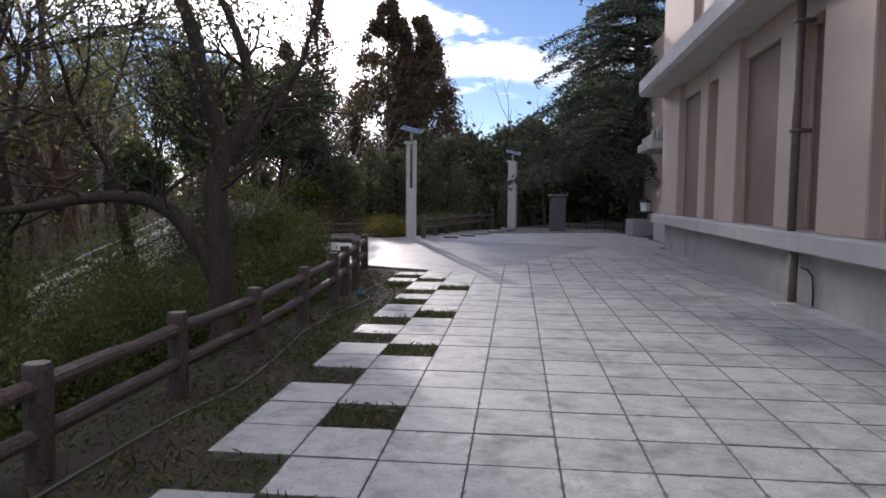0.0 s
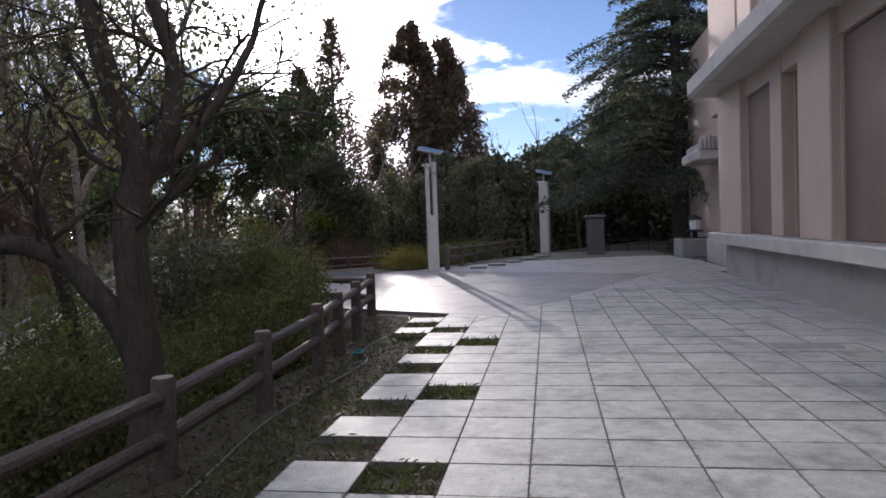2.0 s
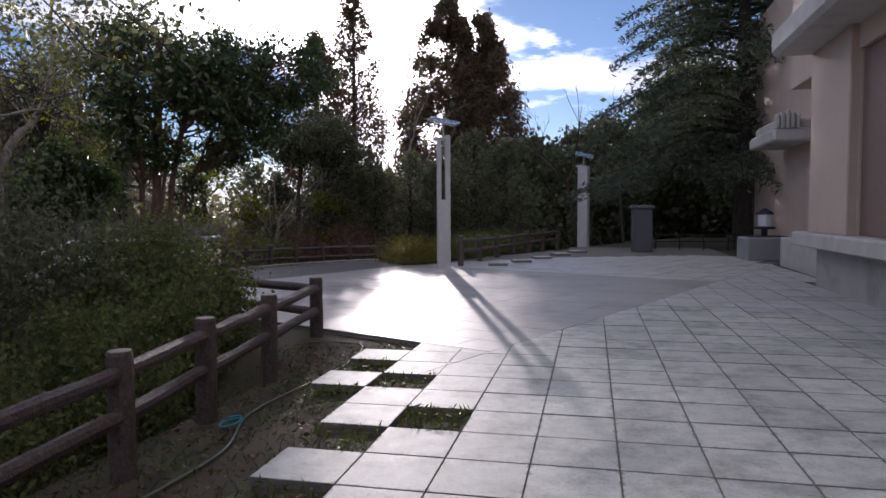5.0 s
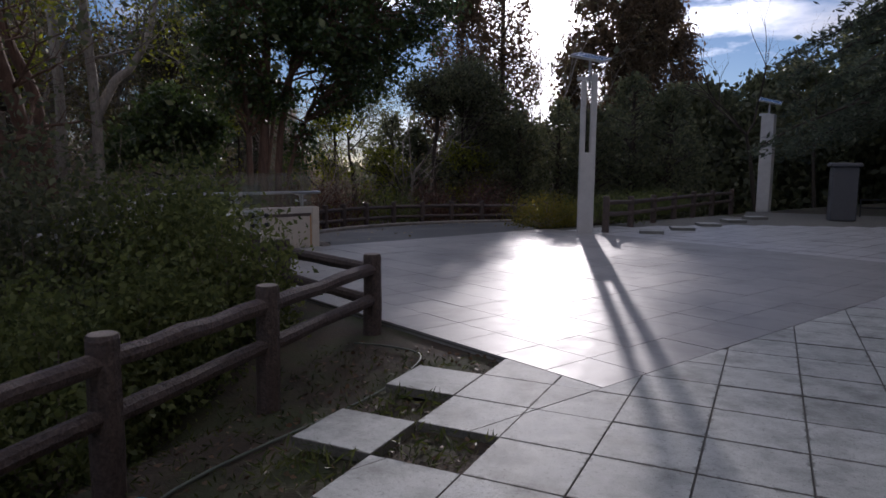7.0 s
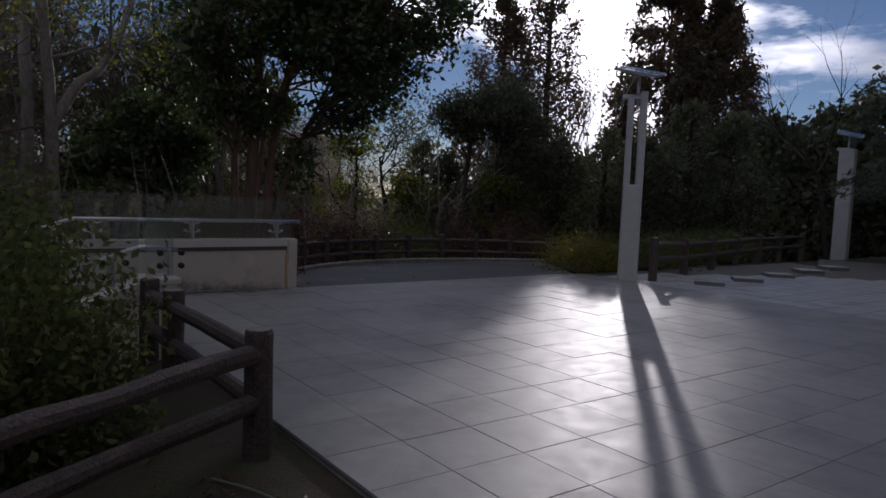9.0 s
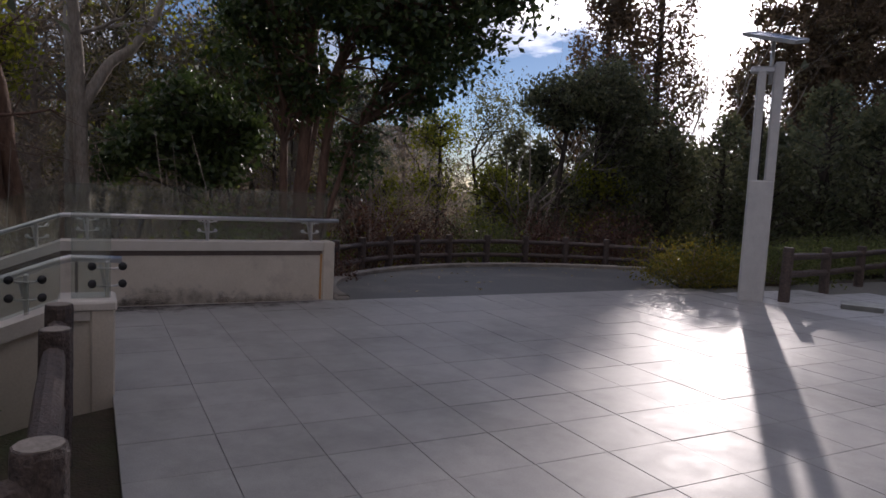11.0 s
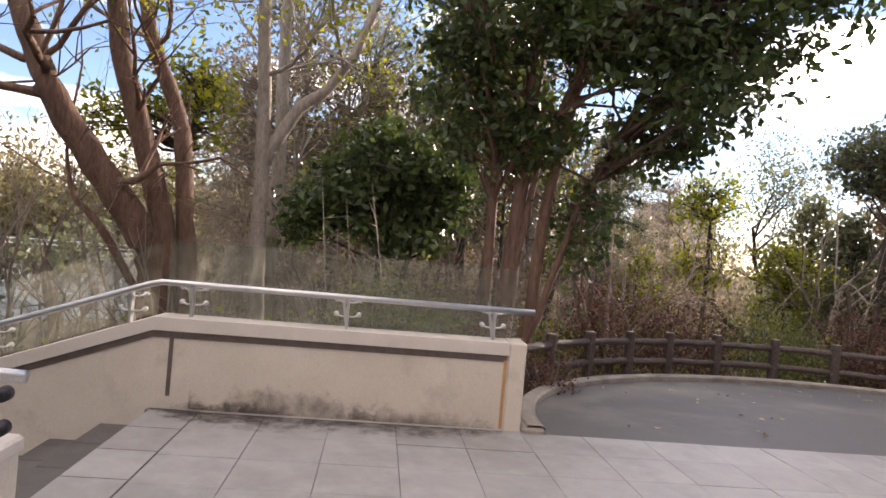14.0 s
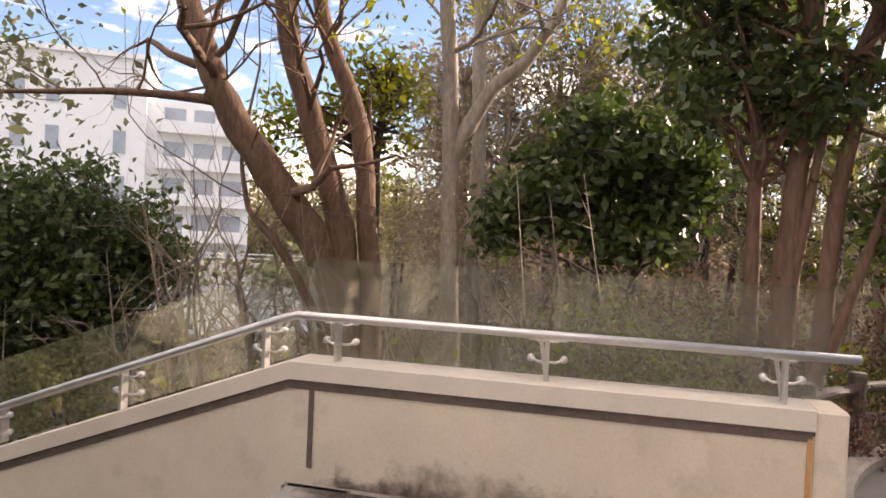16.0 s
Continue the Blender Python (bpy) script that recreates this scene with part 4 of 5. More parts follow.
for k in range(len(hp) - 1):
    p0, p1, p2, p3 = (hp[max(k - 1, 0)], hp[k], hp[k + 1], hp[min(k + 2, len(hp) - 1)])
    for s in range(6):
        t = s / 6
        x, y = (0.5 * (2 * p1[i] + (p2[i] - p0[i]) * t + (2 * p0[i] - 5 * p1[i] + 4 * p2[i] - p3[i]) * t * t + (3 * p1[i] - p0[i] - 3 * p2[i] + p3[i]) * t ** 3) for i in (0, 1))
        pts.append(inv @ Vector((x, y, ground_z(x, y) + 0.022)))
part("pipe", Geo().tube(pts, 0.009, 8), M_hose, hs, smooth=True)
coil = [inv @ Vector((-1.76 + 0.06 * math.cos(t), 6.66 + 0.12 * math.sin(t), ground_z(-1.76, 6.7) + 0.03 + 0.003 * t)) for t in np.linspace(0, 9.0, 40)]
part("coil", Geo().tube(coil, 0.009, 8), M_hose_blue, hs, "blue-green loop of hose", smooth=True)


# ---- plants ----
def limb(g, tips, p, d, length, r, depth, rng, bend=0.25, up=0.05, split=(2, 4), shrink=0.68, spread=0.75, sides=7):
    """Grows a limb and what forks from it; tips gathers the places where leaves sit."""
    n = 5 if depth > 1 else 3
    pts, rad = [p.copy()], [r]
    d = d.normalized()
    for i in range(n):
        d = (d + Vector(rng.normal(size=3)) * bend * 0.5 + Vector((0, 0, up))).normalized()
        p = p + d * (length / n)
        pts.append(p.copy())
        rad.append(r * (1 - 0.42 * (i + 1) / n) if depth > 0 else r * (1 - 0.85 * (i + 1) / n))
    g.tube(pts, rad, max(3, sides), cap=False)
    if depth == 0:
        tips += pts[1:]
        return
    if depth == 1:
        tips += pts[2:]
    for k in range(int(rng.integers(split[0], split[1] + 1))):
        i = n if k == 0 else int(rng.integers(max(1, n - 3), n + 1))
        side = Vector(rng.normal(size=3))
        side = (side - d * side.dot(d)).normalized()
        limb(g, tips, pts[i], (d + side * spread * rng.uniform(0.6, 1.25)), length * shrink * rng.uniform(0.8, 1.15), rad[i] * 0.72, depth - 1, rng, bend, up, split, shrink, spread, sides - 1)


def scatter(tips, n, spread, rng):
    t = np.array([tuple(p) for p in tips])
    return t[rng.integers(0, len(t), n)] + rng.normal(size=(n, 3)) * spread


def tree(name, label, x, y, stems, depth, bark, leaf=None, leaves=0, size=(0.09, 0.05), spread=0.25, seed=1, group="", z=None, trunk_split=(2, 4), up=0.06, leaf_floor=None, bend=0.25, shrink=0.68, fork=0.75, east=None):
    """stems: (direction, length, radius) of each stem that leaves the foot."""
    rng = np.random.default_rng(seed)
    z0 = ground_z(x, y) - 0.15 if z is None else z
    t = thing(name, label, "tree", pose(x, y, z0), group)
    tips = []
    for d, length, r, *rise in stems:
        g = Geo()
        limb(g, tips, Vector((0, 0, 0)), Vector(d), length, r, depth, rng, bend, rise[0] if rise else up, trunk_split, shrink, fork, 9)
        part("trunk", g, bark, t, smooth=True)
    if leaf and leaves:
        c = scatter(tips, leaves, spread, rng)
        if leaf_floor is not None:
            c = c[c[:, 2] > leaf_floor]
        if east is not None:                       # no leaves hang out over the paving
            c = c[c[:, 0] < east - x]
        quads("crown", c, size[0], size[1], leaf, t, rng)
    return t


def shaped_tree(name, label, x, y, stems, bark, depth=2, twig=1.1, leaf=None, leaves=0, size=(0.09, 0.05), spread=0.25, seed=1, leaf_floor=0.0, shoots=5, start=0.45, top=2.5, sides=10):
    """stems: (foot radius, end radius, points); they run on upwards by top and bear shoots."""
    rng = np.random.default_rng(seed)
    t = thing(name, label, "tree", pose(x, y, 0))
    tips = []
    for r0, r1, pts in stems:
        pts = [Vector(p) for p in pts]
        fine = []
        for k in range(len(pts) - 1):
            p0, p1, p2, p3 = pts[max(k - 1, 0)], pts[k], pts[k + 1], pts[min(k + 2, len(pts) - 1)]
            for s in range(4):
                u = s / 4
                fine.append(0.5 * (2 * p1 + (p2 - p0) * u + (2 * p0 - 5 * p1 + 4 * p2 - p3) * u * u + (3 * p1 - p0 - 3 * p2 + p3) * u ** 3) + Vector(rng.normal(size=3)) * r0 * 0.05)
        fine.append(pts[-1])
        n = len(fine)
        rad = [r0 + (r1 - r0) * i / (n - 1) for i in range(n)]
        rad[0] *= 1.25
        g = Geo()
        g.tube(fine, rad, sides, cap=False, wobble=0.06)
        d = (fine[-1] - fine[-3]).normalized()
        limb(g, tips, fine[-1], d, top, r1, depth + 1, rng, 0.3, 0.03, (2, 3), 0.7, 0.6, 7)
        for s in range(shoots):
            i = int(rng.uniform(start, 1.0) * (n - 1))
            side = Vector((*rng.normal(size=2), rng.uniform(0.1, 0.8)))
            limb(g, tips, fine[i], side, twig * rng.uniform(0.6, 1.3), rad[i] * rng.uniform(0.2, 0.42), depth, rng, 0.35, 0.04, (2, 4), 0.72, 0.7, 5)
        part("trunk", g, bark, t, smooth=True)
    if leaf and leaves:
        c = scatter(tips, leaves, spread, rng)
        c = c[c[:, 0] < -1.6 - x]                      # no leaves hang out over the paving
        quads("crown", c[c[:, 2] > leaf_floor], size[0], size[1], leaf, t, rng)
    return t


def crowned_tree(name, label, x, y, stems, bark, blobs, leaf, seed, size=(0.12, 0.06), per=40, sigma=(0.2, 0.2, 0.15), droop=0.25, group="", sides=9):
    """stems: (foot radius, end radius, points); blobs: (centre, half sizes, sprays) that the crown is made of."""
    rng = np.random.default_rng(seed)
    t = thing(name, label, "tree", pose(x, y, 0), group)
    joints = []
    for r0, r1, pts in stems:
        pts = [Vector(p) for p in pts]
        fine = []
        for p, q in zip(pts, pts[1:]):
            for k in range(4):
                fine.append(p.lerp(q, k / 4) + Vector(rng.normal(size=3)) * r0 * 0.07)
        fine.append(pts[-1])
        n = len(fine)
        rad = [r0 + (r1 - r0) * i / (n - 1) for i in range(n)]
        rad[0] *= 1.3
        part("trunk", Geo().tube(fine, rad, sides, cap=False, wobble=0.07), bark, t, smooth=True)
        joints += [(p, r) for p, r in zip(fine[n * 3 // 5:], rad[n * 3 // 5:])]
    g, cs = Geo(), []
    for c, half, count in blobs:
        c = Vector(c)
        for k in range(count):
            d = Vector(rng.normal(size=3)).normalized() * rng.uniform(0.15, 1.0) ** 0.5
            e = c + Vector((d.x * half[0], d.y * half[1], d.z * half[2]))
            p, r = min((joints[int(rng.integers(len(joints)))] for _ in range(14)), key=lambda j: (j[0] - e).length + 1.5 * max(0.0, j[0].z - e.z))
            m = p.lerp(e, 0.55) + Vector((rng.normal() * 0.12, rng.normal() * 0.12, 0.12 * (e - p).length))
            g.tube([p, p.lerp(m, 0.5) + Vector(rng.normal(size=3)) * 0.05, m, e], [min(0.04, r * 0.5), 0.022, 0.014, 0.005], 5, cap=False)
            for q in range(3):
                w = m.lerp(e, rng.uniform(0.2, 1.0))
                g.tube([w, w + Vector(rng.normal(size=3)) * sigma[0] * 1.2], [0.007, 0.003], 3, cap=False)
            cs.append(np.array(e) + rng.normal(size=(per, 3)) * np.array(sigma) * rng.uniform(0.6, 1.3))
    part("branch_frame", g, bark, t, smooth=True)
    quads("crown", np.concatenate(cs), size[0], size[1], leaf, t, rng, droop=droop)
    return t


def cedar(x, y, height, radius, seed, leaf=None, n_tier=26, label="tall dark cedar with layered drooping boughs", dens=46, size=(0.34, 0.11), lo=0.12):
    rng = np.random.default_rng(seed)
    z0 = ground_z(x, y) - 0.2
    t = thing("cedar_tree", label, "tree", pose(x, y, z0))
    g = Geo()
    g.tube([(0.05 * math.sin(k), 0.05 * math.cos(2 * k), height * k / 8) for k in range(9)], [0.36 * (1 - k / 8.6) + 0.02 for k in range(9)], 9)
    cs = []
    for k in range(n_tier):
        u = lo + (0.985 - lo) * k / (n_tier - 1)
        zc = height * u
        reach = radius * (1 - u) ** 0.75 * rng.uniform(0.75, 1.15) + 0.25
        for j in range(8 if u < 0.8 else 5):
            if rng.random() < 0.12:
                continue
            az = rng.uniform(0, 6.283)
            r = reach * rng.uniform(0.6, 1.15)
            zb = zc + rng.uniform(-0.25, 0.25)
            pts = [Vector((math.cos(az) * r * s, math.sin(az) * r * s, zb + 0.10 * r * math.sin(3.0 * s) - 0.16 * r * s * s)) for s in (0, 0.3, 0.6, 0.85, 1.0)]
            g.tube(pts, [0.055 * (1 - 0.75 * s) + 0.008 for s in (0, 0.3, 0.6, 0.85, 1.0)], 4, cap=False)
            m = int(dens * r)
            s = rng.uniform(0.12, 1.05, m) ** 0.8
            lat = rng.normal(size=m) * (0.34 * r * (1.05 - 0.7 * s)) * 0.6
            px = math.cos(az) * r * s - math.sin(az) * lat
            py = math.sin(az) * r * s + math.cos(az) * lat
            pz = zb + 0.10 * r * np.sin(3.0 * s) - 0.16 * r * s * s - abs(lat) * 0.3 + rng.normal(size=m) * 0.11
            cs.append(np.stack([px, py, pz], 1))
    part("trunk", g, M_bark, t)
    quads("crown", np.concatenate(cs), size[0], size[1], leaf or M_needle, t, rng, droop=0.25, flat=0.45)
    return t


def cypress(x, y, height, radius, seed, tops=2, leaf=None, n=26000, size=(0.34, 0.2), z=None, label="tall narrow conifer with ragged feathery crown"):
    rng = np.random.default_rng(seed)
    z0 = ground_z(x, y) - 0.2 if z is None else z
    t = thing("conifer_tree", label, "tree", pose(x, y, z0))
    g = Geo()
    cs = []
    for k in range(tops):
        ox = (k - (tops - 1) / 2) * radius * 0.75
        h = height * (1 - 0.12 * ((k * 7) % 3) / 2)
        g.tube([(ox * 0.2, 0, 0), (ox, 0, h * 0.4), (ox, 0, h)], [0.3, 0.18, 0.02], 7)
        for j in range(int(300 / tops)):
            u = rng.uniform(0.06, 1.0)
            az = rng.uniform(0, 6.283)
            rr = radius * min(1.0, (1.02 - u) / 0.34) ** 0.8 * (0.5 + 0.5 * min(1, u / 0.15)) * rng.uniform(0.25, 1.0) ** 0.6
            if k:
                rr *= 0.8
            c0 = np.array([ox * min(1, u / 0.4) + math.cos(az) * rr, math.sin(az) * rr, h * u])
            g.tube([(ox * min(1, u / 0.4), 0, h * u - rr * 0.5), tuple(c0)], [0.03, 0.006], 3, cap=False)
            m = max(3, int(n / 300))
            s = 0.10 + 0.16 * min(1.0, (1.02 - u) / 0.5)
            cs.append(c0 + rng.normal(size=(m, 3)) * np.array([s, s, s * 1.5]) * max(1.0, radius / 2.2))
    part("trunk", g, M_bark, t)
    quads("crown", np.concatenate(cs), size[0], size[1], leaf or M_cyp, t, rng, droop=-0.4)
    return t


def shrub(x, y, rx, ry, h, leaf, n, seed, label, size=(0.05, 0.026), name="shrub", z=None, group=""):
    rng = np.random.default_rng(seed)
    z0 = ground_z(x, y) - 0.03 if z is None else z
    t = thing(name, label, "shrub", pose(x, y, z0, 0, 0, float(rng.uniform(0, 90))), group)
    g = Geo()
    blobs = []
    for k in range(16):
        az, s = rng.uniform(0, 6.283), rng.uniform(0.1, 1) ** 0.6
        top = Vector((math.cos(az) * rx * s * 0.85, math.sin(az) * ry * s * 0.85, h * rng.uniform(0.55, 1.0) * (1 - 0.35 * s * s)))
        g.tube([(top.x * 0.15, top.y * 0.15, 0), (top.x * 0.55, top.y * 0.55, top.z * 0.5), tuple(top)], [0.018, 0.012, 0.005], 4, cap=False)
        blobs.append(tuple(top))
        blobs.append((top.x * 0.9, top.y * 0.9, top.z * 0.62))
        blobs.append((top.x * 1.05, top.y * 1.05, top.z * 0.32))
    part("branch_frame", g, M_twig, t)
    b = np.array(blobs)
    c = b[rng.integers(0, len(b), n)] + rng.normal(size=(n, 3)) * np.array([rx, ry, h * 0.7]) * 0.21
    c[:, 2] = np.maximum(c[:, 2], 0.03)
    quads("foliage", c, size[0], size[1], leaf, t, rng)
    return t


# the dark trees past the fence
shaped_tree("broadleaf_tree", "dark leaning tree with an arching limb and fine twigs", -2.85, 3.6, [
    (0.17, 0.08, [(0.13, 0.08, -0.3), (0.1, 0.06, 0.5), (0.05, 0.03, 1.5), (0.11, 0.08, 2.1), (0.0, 0.0, 2.6), (-0.15, -0.1, 3.4)]),
    (0.10, 0.05, [(0.10, 0.07, 1.9), (0.33, 0.22, 2.3), (0.38, 0.25, 2.9), (0.27, 0.18, 3.4)]),
    (0.07, 0.03, [(0.12, 0.08, 1.85), (0.45, 0.3, 2.26), (0.74, 0.49, 2.7), (0.96, 0.64, 3.2)]),
    (0.12, 0.05, [(0.1, 0.06, 0.35), (-0.2, -0.1, 1.03), (-0.56, -0.26, 1.38), (-1.04, -0.48, 1.43), (-1.7, -0.8, 1.3)])],
    M_bark, 3, 0.95, M_leaf_dark, 3800, (0.06, 0.034), 0.16, 33, 1.6, 7, 0.4, 1.2)
dark = [(-6.4, 2.6, 3.6, 0.2, 2600), (-8.8, 8.0, 4.4, 0.18, 700), (-6.2, -1.5, 3.6, 0.17, 2200), (-5.6, 6.6, 3.4, 0.13, 2400), (-11.5, 5.5, 4.8, 0.2, 8000), (-14.5, 0.5, 5.2, 0.2, 9000), (-10.5, -4.5, 4.6, 0.19, 7000), (-19.5, 36.0, 5.0, 0.2, 6000)]
for k, (x, y, l, r, nl) in enumerate(dark):
    tree("broadleaf_tree", "dark tree with glinting leaves on the slope" if nl > 5500 else "dark sparse-leaved tree behind the log fence", x, y, [((0.05 * math.sin(k * 2.4), 0.06 * math.cos(k * 1.7), 1), l, r)], 4, M_bark, M_leaf_dark, int(nl * 0.65), (0.08, 0.044) if l < 4.7 else (0.13, 0.07), 0.3 + 0.04 * l, 100 + k, leaf_floor=0.55 * l, bend=0.26, group="slope trees", east=-3.6)

# trees behind the terrace wall
shaped_tree("three_stemmed_tree", "three-stemmed tree with reddish bark and few leaves", -10.9, 12.2, [
    (0.22, 0.10, [(-0.02, 0.30, -1.6), (0.0, 0.26, 0.5), (0.0, 0.0, 1.32), (-0.01, -0.48, 1.99), (-0.01, -0.89, 2.59), (-0.05, -1.13, 3.08), (-0.1, -1.36, 3.7), (-0.3, -1.7, 4.8)]),
    (0.17, 0.09, [(0.02, 0.36, -1.6), (0.0, 0.34, 0.6), (0.04, 0.23, 1.5), (0.08, -0.04, 2.42), (0.1, -0.3, 3.21), (0.15, -0.41, 3.8), (0.2, -0.6, 5.0)]),
    (0.13, 0.07, [(0.05, 0.60, -1.6), (0.02, 0.59, 0.7), (0.0, 0.52, 1.52), (-0.05, 0.42, 2.51), (-0.1, 0.16, 3.2), (-0.2, -0.04, 3.8), (-0.3, -0.2, 4.8)]),
    (0.055, 0.02, [(0.0, 0.2, 0.3), (0.0, -0.4, 1.3), (-0.1, -0.69, 1.63), (-0.15, -0.79, 2.14)]),
    (0.06, 0.02, [(-0.01, -0.98, 2.7), (-0.1, -1.81, 2.74), (-0.1, -3.0, 2.65)])],
    M_bark_red, 2, 1.3, M_leaf_yel, 420, (0.09, 0.05), 0.22, 21, 3.4, 6, 0.4, 1.6)
shaped_tree("pale_tree", "slender forked tree with pale smooth bark", -10.6, 13.5, [
    (0.11, 0.07, [(0.03, 0.12, -1.6), (0.02, 0.09, 0.4), (0.01, 0.04, 1.55), (0.0, 0.01, 2.7), (-0.02, -0.09, 3.9), (-0.1, -0.1, 5.0)]),
    (0.09, 0.05, [(0.0, 0.02, 2.25), (0.08, 0.4, 2.96), (0.14, 0.73, 3.26), (0.22, 1.09, 3.91), (0.2, 1.4, 4.9)])],
    M_bark_pale, 2, 1.2, M_leaf_yel, 2400, (0.09, 0.05), 0.3, 22, 3.0, 5, 0.5, 1.8)
shaped_tree("pale_tree", "slender tree with pale smooth bark", -12.7, 14.3, [
    (0.12, 0.08, [(0.02, 0.0, -2.2), (0.0, 0.0, 0.5), (0.02, 0.02, 2.7), (-0.02, -0.05, 4.6), (0.0, 0.0, 5.8)])],
    M_bark_pale, 2, 1.3, M_leaf_yel, 1600, (0.09, 0.05), 0.3, 23, 3.2, 6, 0.5, 2.0)
crowned_tree("camellia_tree", "multi-stemmed evergreen with dense glossy leaves", -9.1, 16.2, [
    (0.08, 0.05, [(-0.06, -0.08, -1.6), (-0.1, -0.14, 0.8), (-0.11, -0.15, 2.4), (-0.3, -0.3, 4.6)]),
    (0.13, 0.08, [(0.0, 0.0, -1.6), (0.04, 0.05, 0.6), (0.1, 0.13, 2.1), (0.13, 0.18, 3.75), (0.2, 0.2, 5.4)]),
    (0.09, 0.05, [(0.1, 0.16, -1.6), (0.24, 0.32, 0.75), (0.28, 0.38, 2.1), (0.6, 0.5, 3.7), (1.3, 0.6, 4.6)]),
    (0.06, 0.03, [(0.0, 0.05, -0.6), (0.3, 0.36, 0.6), (0.5, 0.7, 2.0), (0.9, 1.2, 3.4)]),
    (0.05, 0.03, [(0.05, -0.02, -0.8), (0.1, 0.1, 1.0), (0.3, 0.2, 2.6), (0.8, 0.3, 3.6), (2.0, 0.5, 3.9)])],
    M_bark_red, [((0.0, 0.1, 4.7), (1.5, 1.5, 1.4), 150), ((1.5, 0.5, 4.4), (1.4, 1.2, 1.1), 130), ((2.9, 0.9, 4.6), (1.2, 0.9, 0.9), 80), ((2.3, 0.8, 3.4), (0.8, 0.7, 0.5), 44), ((1.2, 1.3, 3.0), (0.6, 0.5, 0.6), 26), ((0.4, 0.9, 1.9), (0.3, 0.3, 0.7), 14), ((-0.4, -0.6, 3.4), (0.6, 0.5, 0.9), 44), ((0.1, 0.3, 2.9), (0.8, 0.7, 0.5), 34)],
    M_leaf_green, 24, (0.125, 0.064), 46, (0.17, 0.17, 0.13))
crowned_tree("camellia_tree", "small evergreen with dense dark leaves", -10.6, 15.1, [
    (0.06, 0.04, [(0.0, 0.0, -1.9), (0.02, 0.05, 0.4), (0.1, 0.12, 1.8), (0.1, 0.1, 2.6)]),
    (0.05, 0.03, [(0.05, 0.0, -1.9), (0.2, 0.3, 0.6), (0.4, 0.5, 1.9)])],
    M_bark, [((0.1, 0.1, 2.45), (0.6, 0.6, 0.5), 42), ((0.3, 0.65, 2.1), (0.5, 0.55, 0.45), 36), ((0.0, -0.55, 1.95), (0.5, 0.55, 0.4), 34), ((0.3, 0.35, 1.5), (0.5, 0.6, 0.25), 24), ((-0.4, -0.9, 1.5), (0.3, 0.35, 0.25), 10)], M_leaf_green, 25, (0.14, 0.07), 40, (0.17, 0.17, 0.12))
crowned_tree("evergreen_tree", "round dark evergreen below the stairs", -13.2, 9.2, [
    (0.11, 0.05, [(0.0, 0.0, -4.6), (0.05, 0.0, -2.0), (0.0, 0.1, 0.0), (0.1, 0.1, 1.3)]),
    (0.08, 0.04, [(0.05, 0.1, -4.6), (0.3, 0.5, -1.6), (0.5, 0.8, 0.0)]),
    (0.08, 0.04, [(0.0, -0.1, -4.6), (-0.1, -0.6, -1.4), (0.1, -0.9, 0.5)])],
    M_bark, [((0.0, -0.2, 0.9), (1.4, 1.5, 1.4), 230), ((0.1, 0.9, -0.6), (1.0, 0.9, 0.7), 70), ((0.0, -1.2, -0.4), (1.1, 0.9, 0.9), 70)], M_leaf_green, 26, (0.12, 0.062), 60, (0.2, 0.2, 0.15))
crowned_tree("broadleaf_tree", "round-crowned dark broadleaf tree beyond the asphalt", -10.3, 26.9, [
    (0.12, 0.06, [(0.0, 0.0, -4.2), (0.1, 0.0, -1.0), (0.0, 0.1, 1.6), (0.2, 0.1, 3.6)]),
    (0.08, 0.04, [(0.1, 0.1, -4.2), (0.5, 0.3, -0.6), (0.9, 0.5, 1.8), (1.0, 0.4, 3.6)])],
    M_bark, [((0.0, 0.0, 4.0), (1.1, 1.1, 0.85), 80), ((1.1, 0.5, 4.3), (1.3, 1.0, 0.9), 95), ((2.0, 0.9, 3.0), (1.0, 0.9, 1.2), 60), ((0.9, 0.6, 1.2), (1.5, 0.9, 0.9), 45)], M_leaf_dark, 61, (0.14, 0.07), 44, (0.22, 0.22, 0.14))
for k, (x, y, h, wide) in enumerate(((-13.0, 24.6, 3.1, 0.8), (-11.4, 25.2, 1.6, 0.7), (-9.2, 27.5, 1.9, 0.9), (-14.0, 23.4, 1.2, 0.7))):
    crowned_tree("yellow_green_tree", "small tree with yellow-green leaves beyond the asphalt", x, y, [
        (0.07, 0.03, [(0.0, 0.0, ground_z(x, y) - 0.2), (0.08, 0.05, h * 0.3), (0.0, 0.1, h)])],
        M_bark, [((0.1, 0.0, h - 0.2), (wide, wide, 0.7), 34), ((-0.1, 0.1, h * 0.45), (wide * 0.9, wide * 0.9, 0.7), 26)], M_leaf_yel, 280 + k, (0.12, 0.065), 34, (0.17, 0.17, 0.13), group="yellow-green trees")
crowned_tree("yellow_green_tree", "thin tree with yellow-green leaves behind the wall", -12.2, 12.9, [
    (0.08, 0.04, [(0.0, 0.0, -3.4), (0.0, 0.02, 0.5), (0.04, 0.0, 2.4), (0.0, 0.1, 3.6)])],
    M_bark, [((0.0, 0.0, 3.1), (0.6, 0.7, 0.7), 44), ((0.0, -0.9, 2.7), (0.5, 0.6, 0.4), 18)], M_leaf_yel, 290, (0.12, 0.055), 26, (0.16, 0.16, 0.13))
wood = []
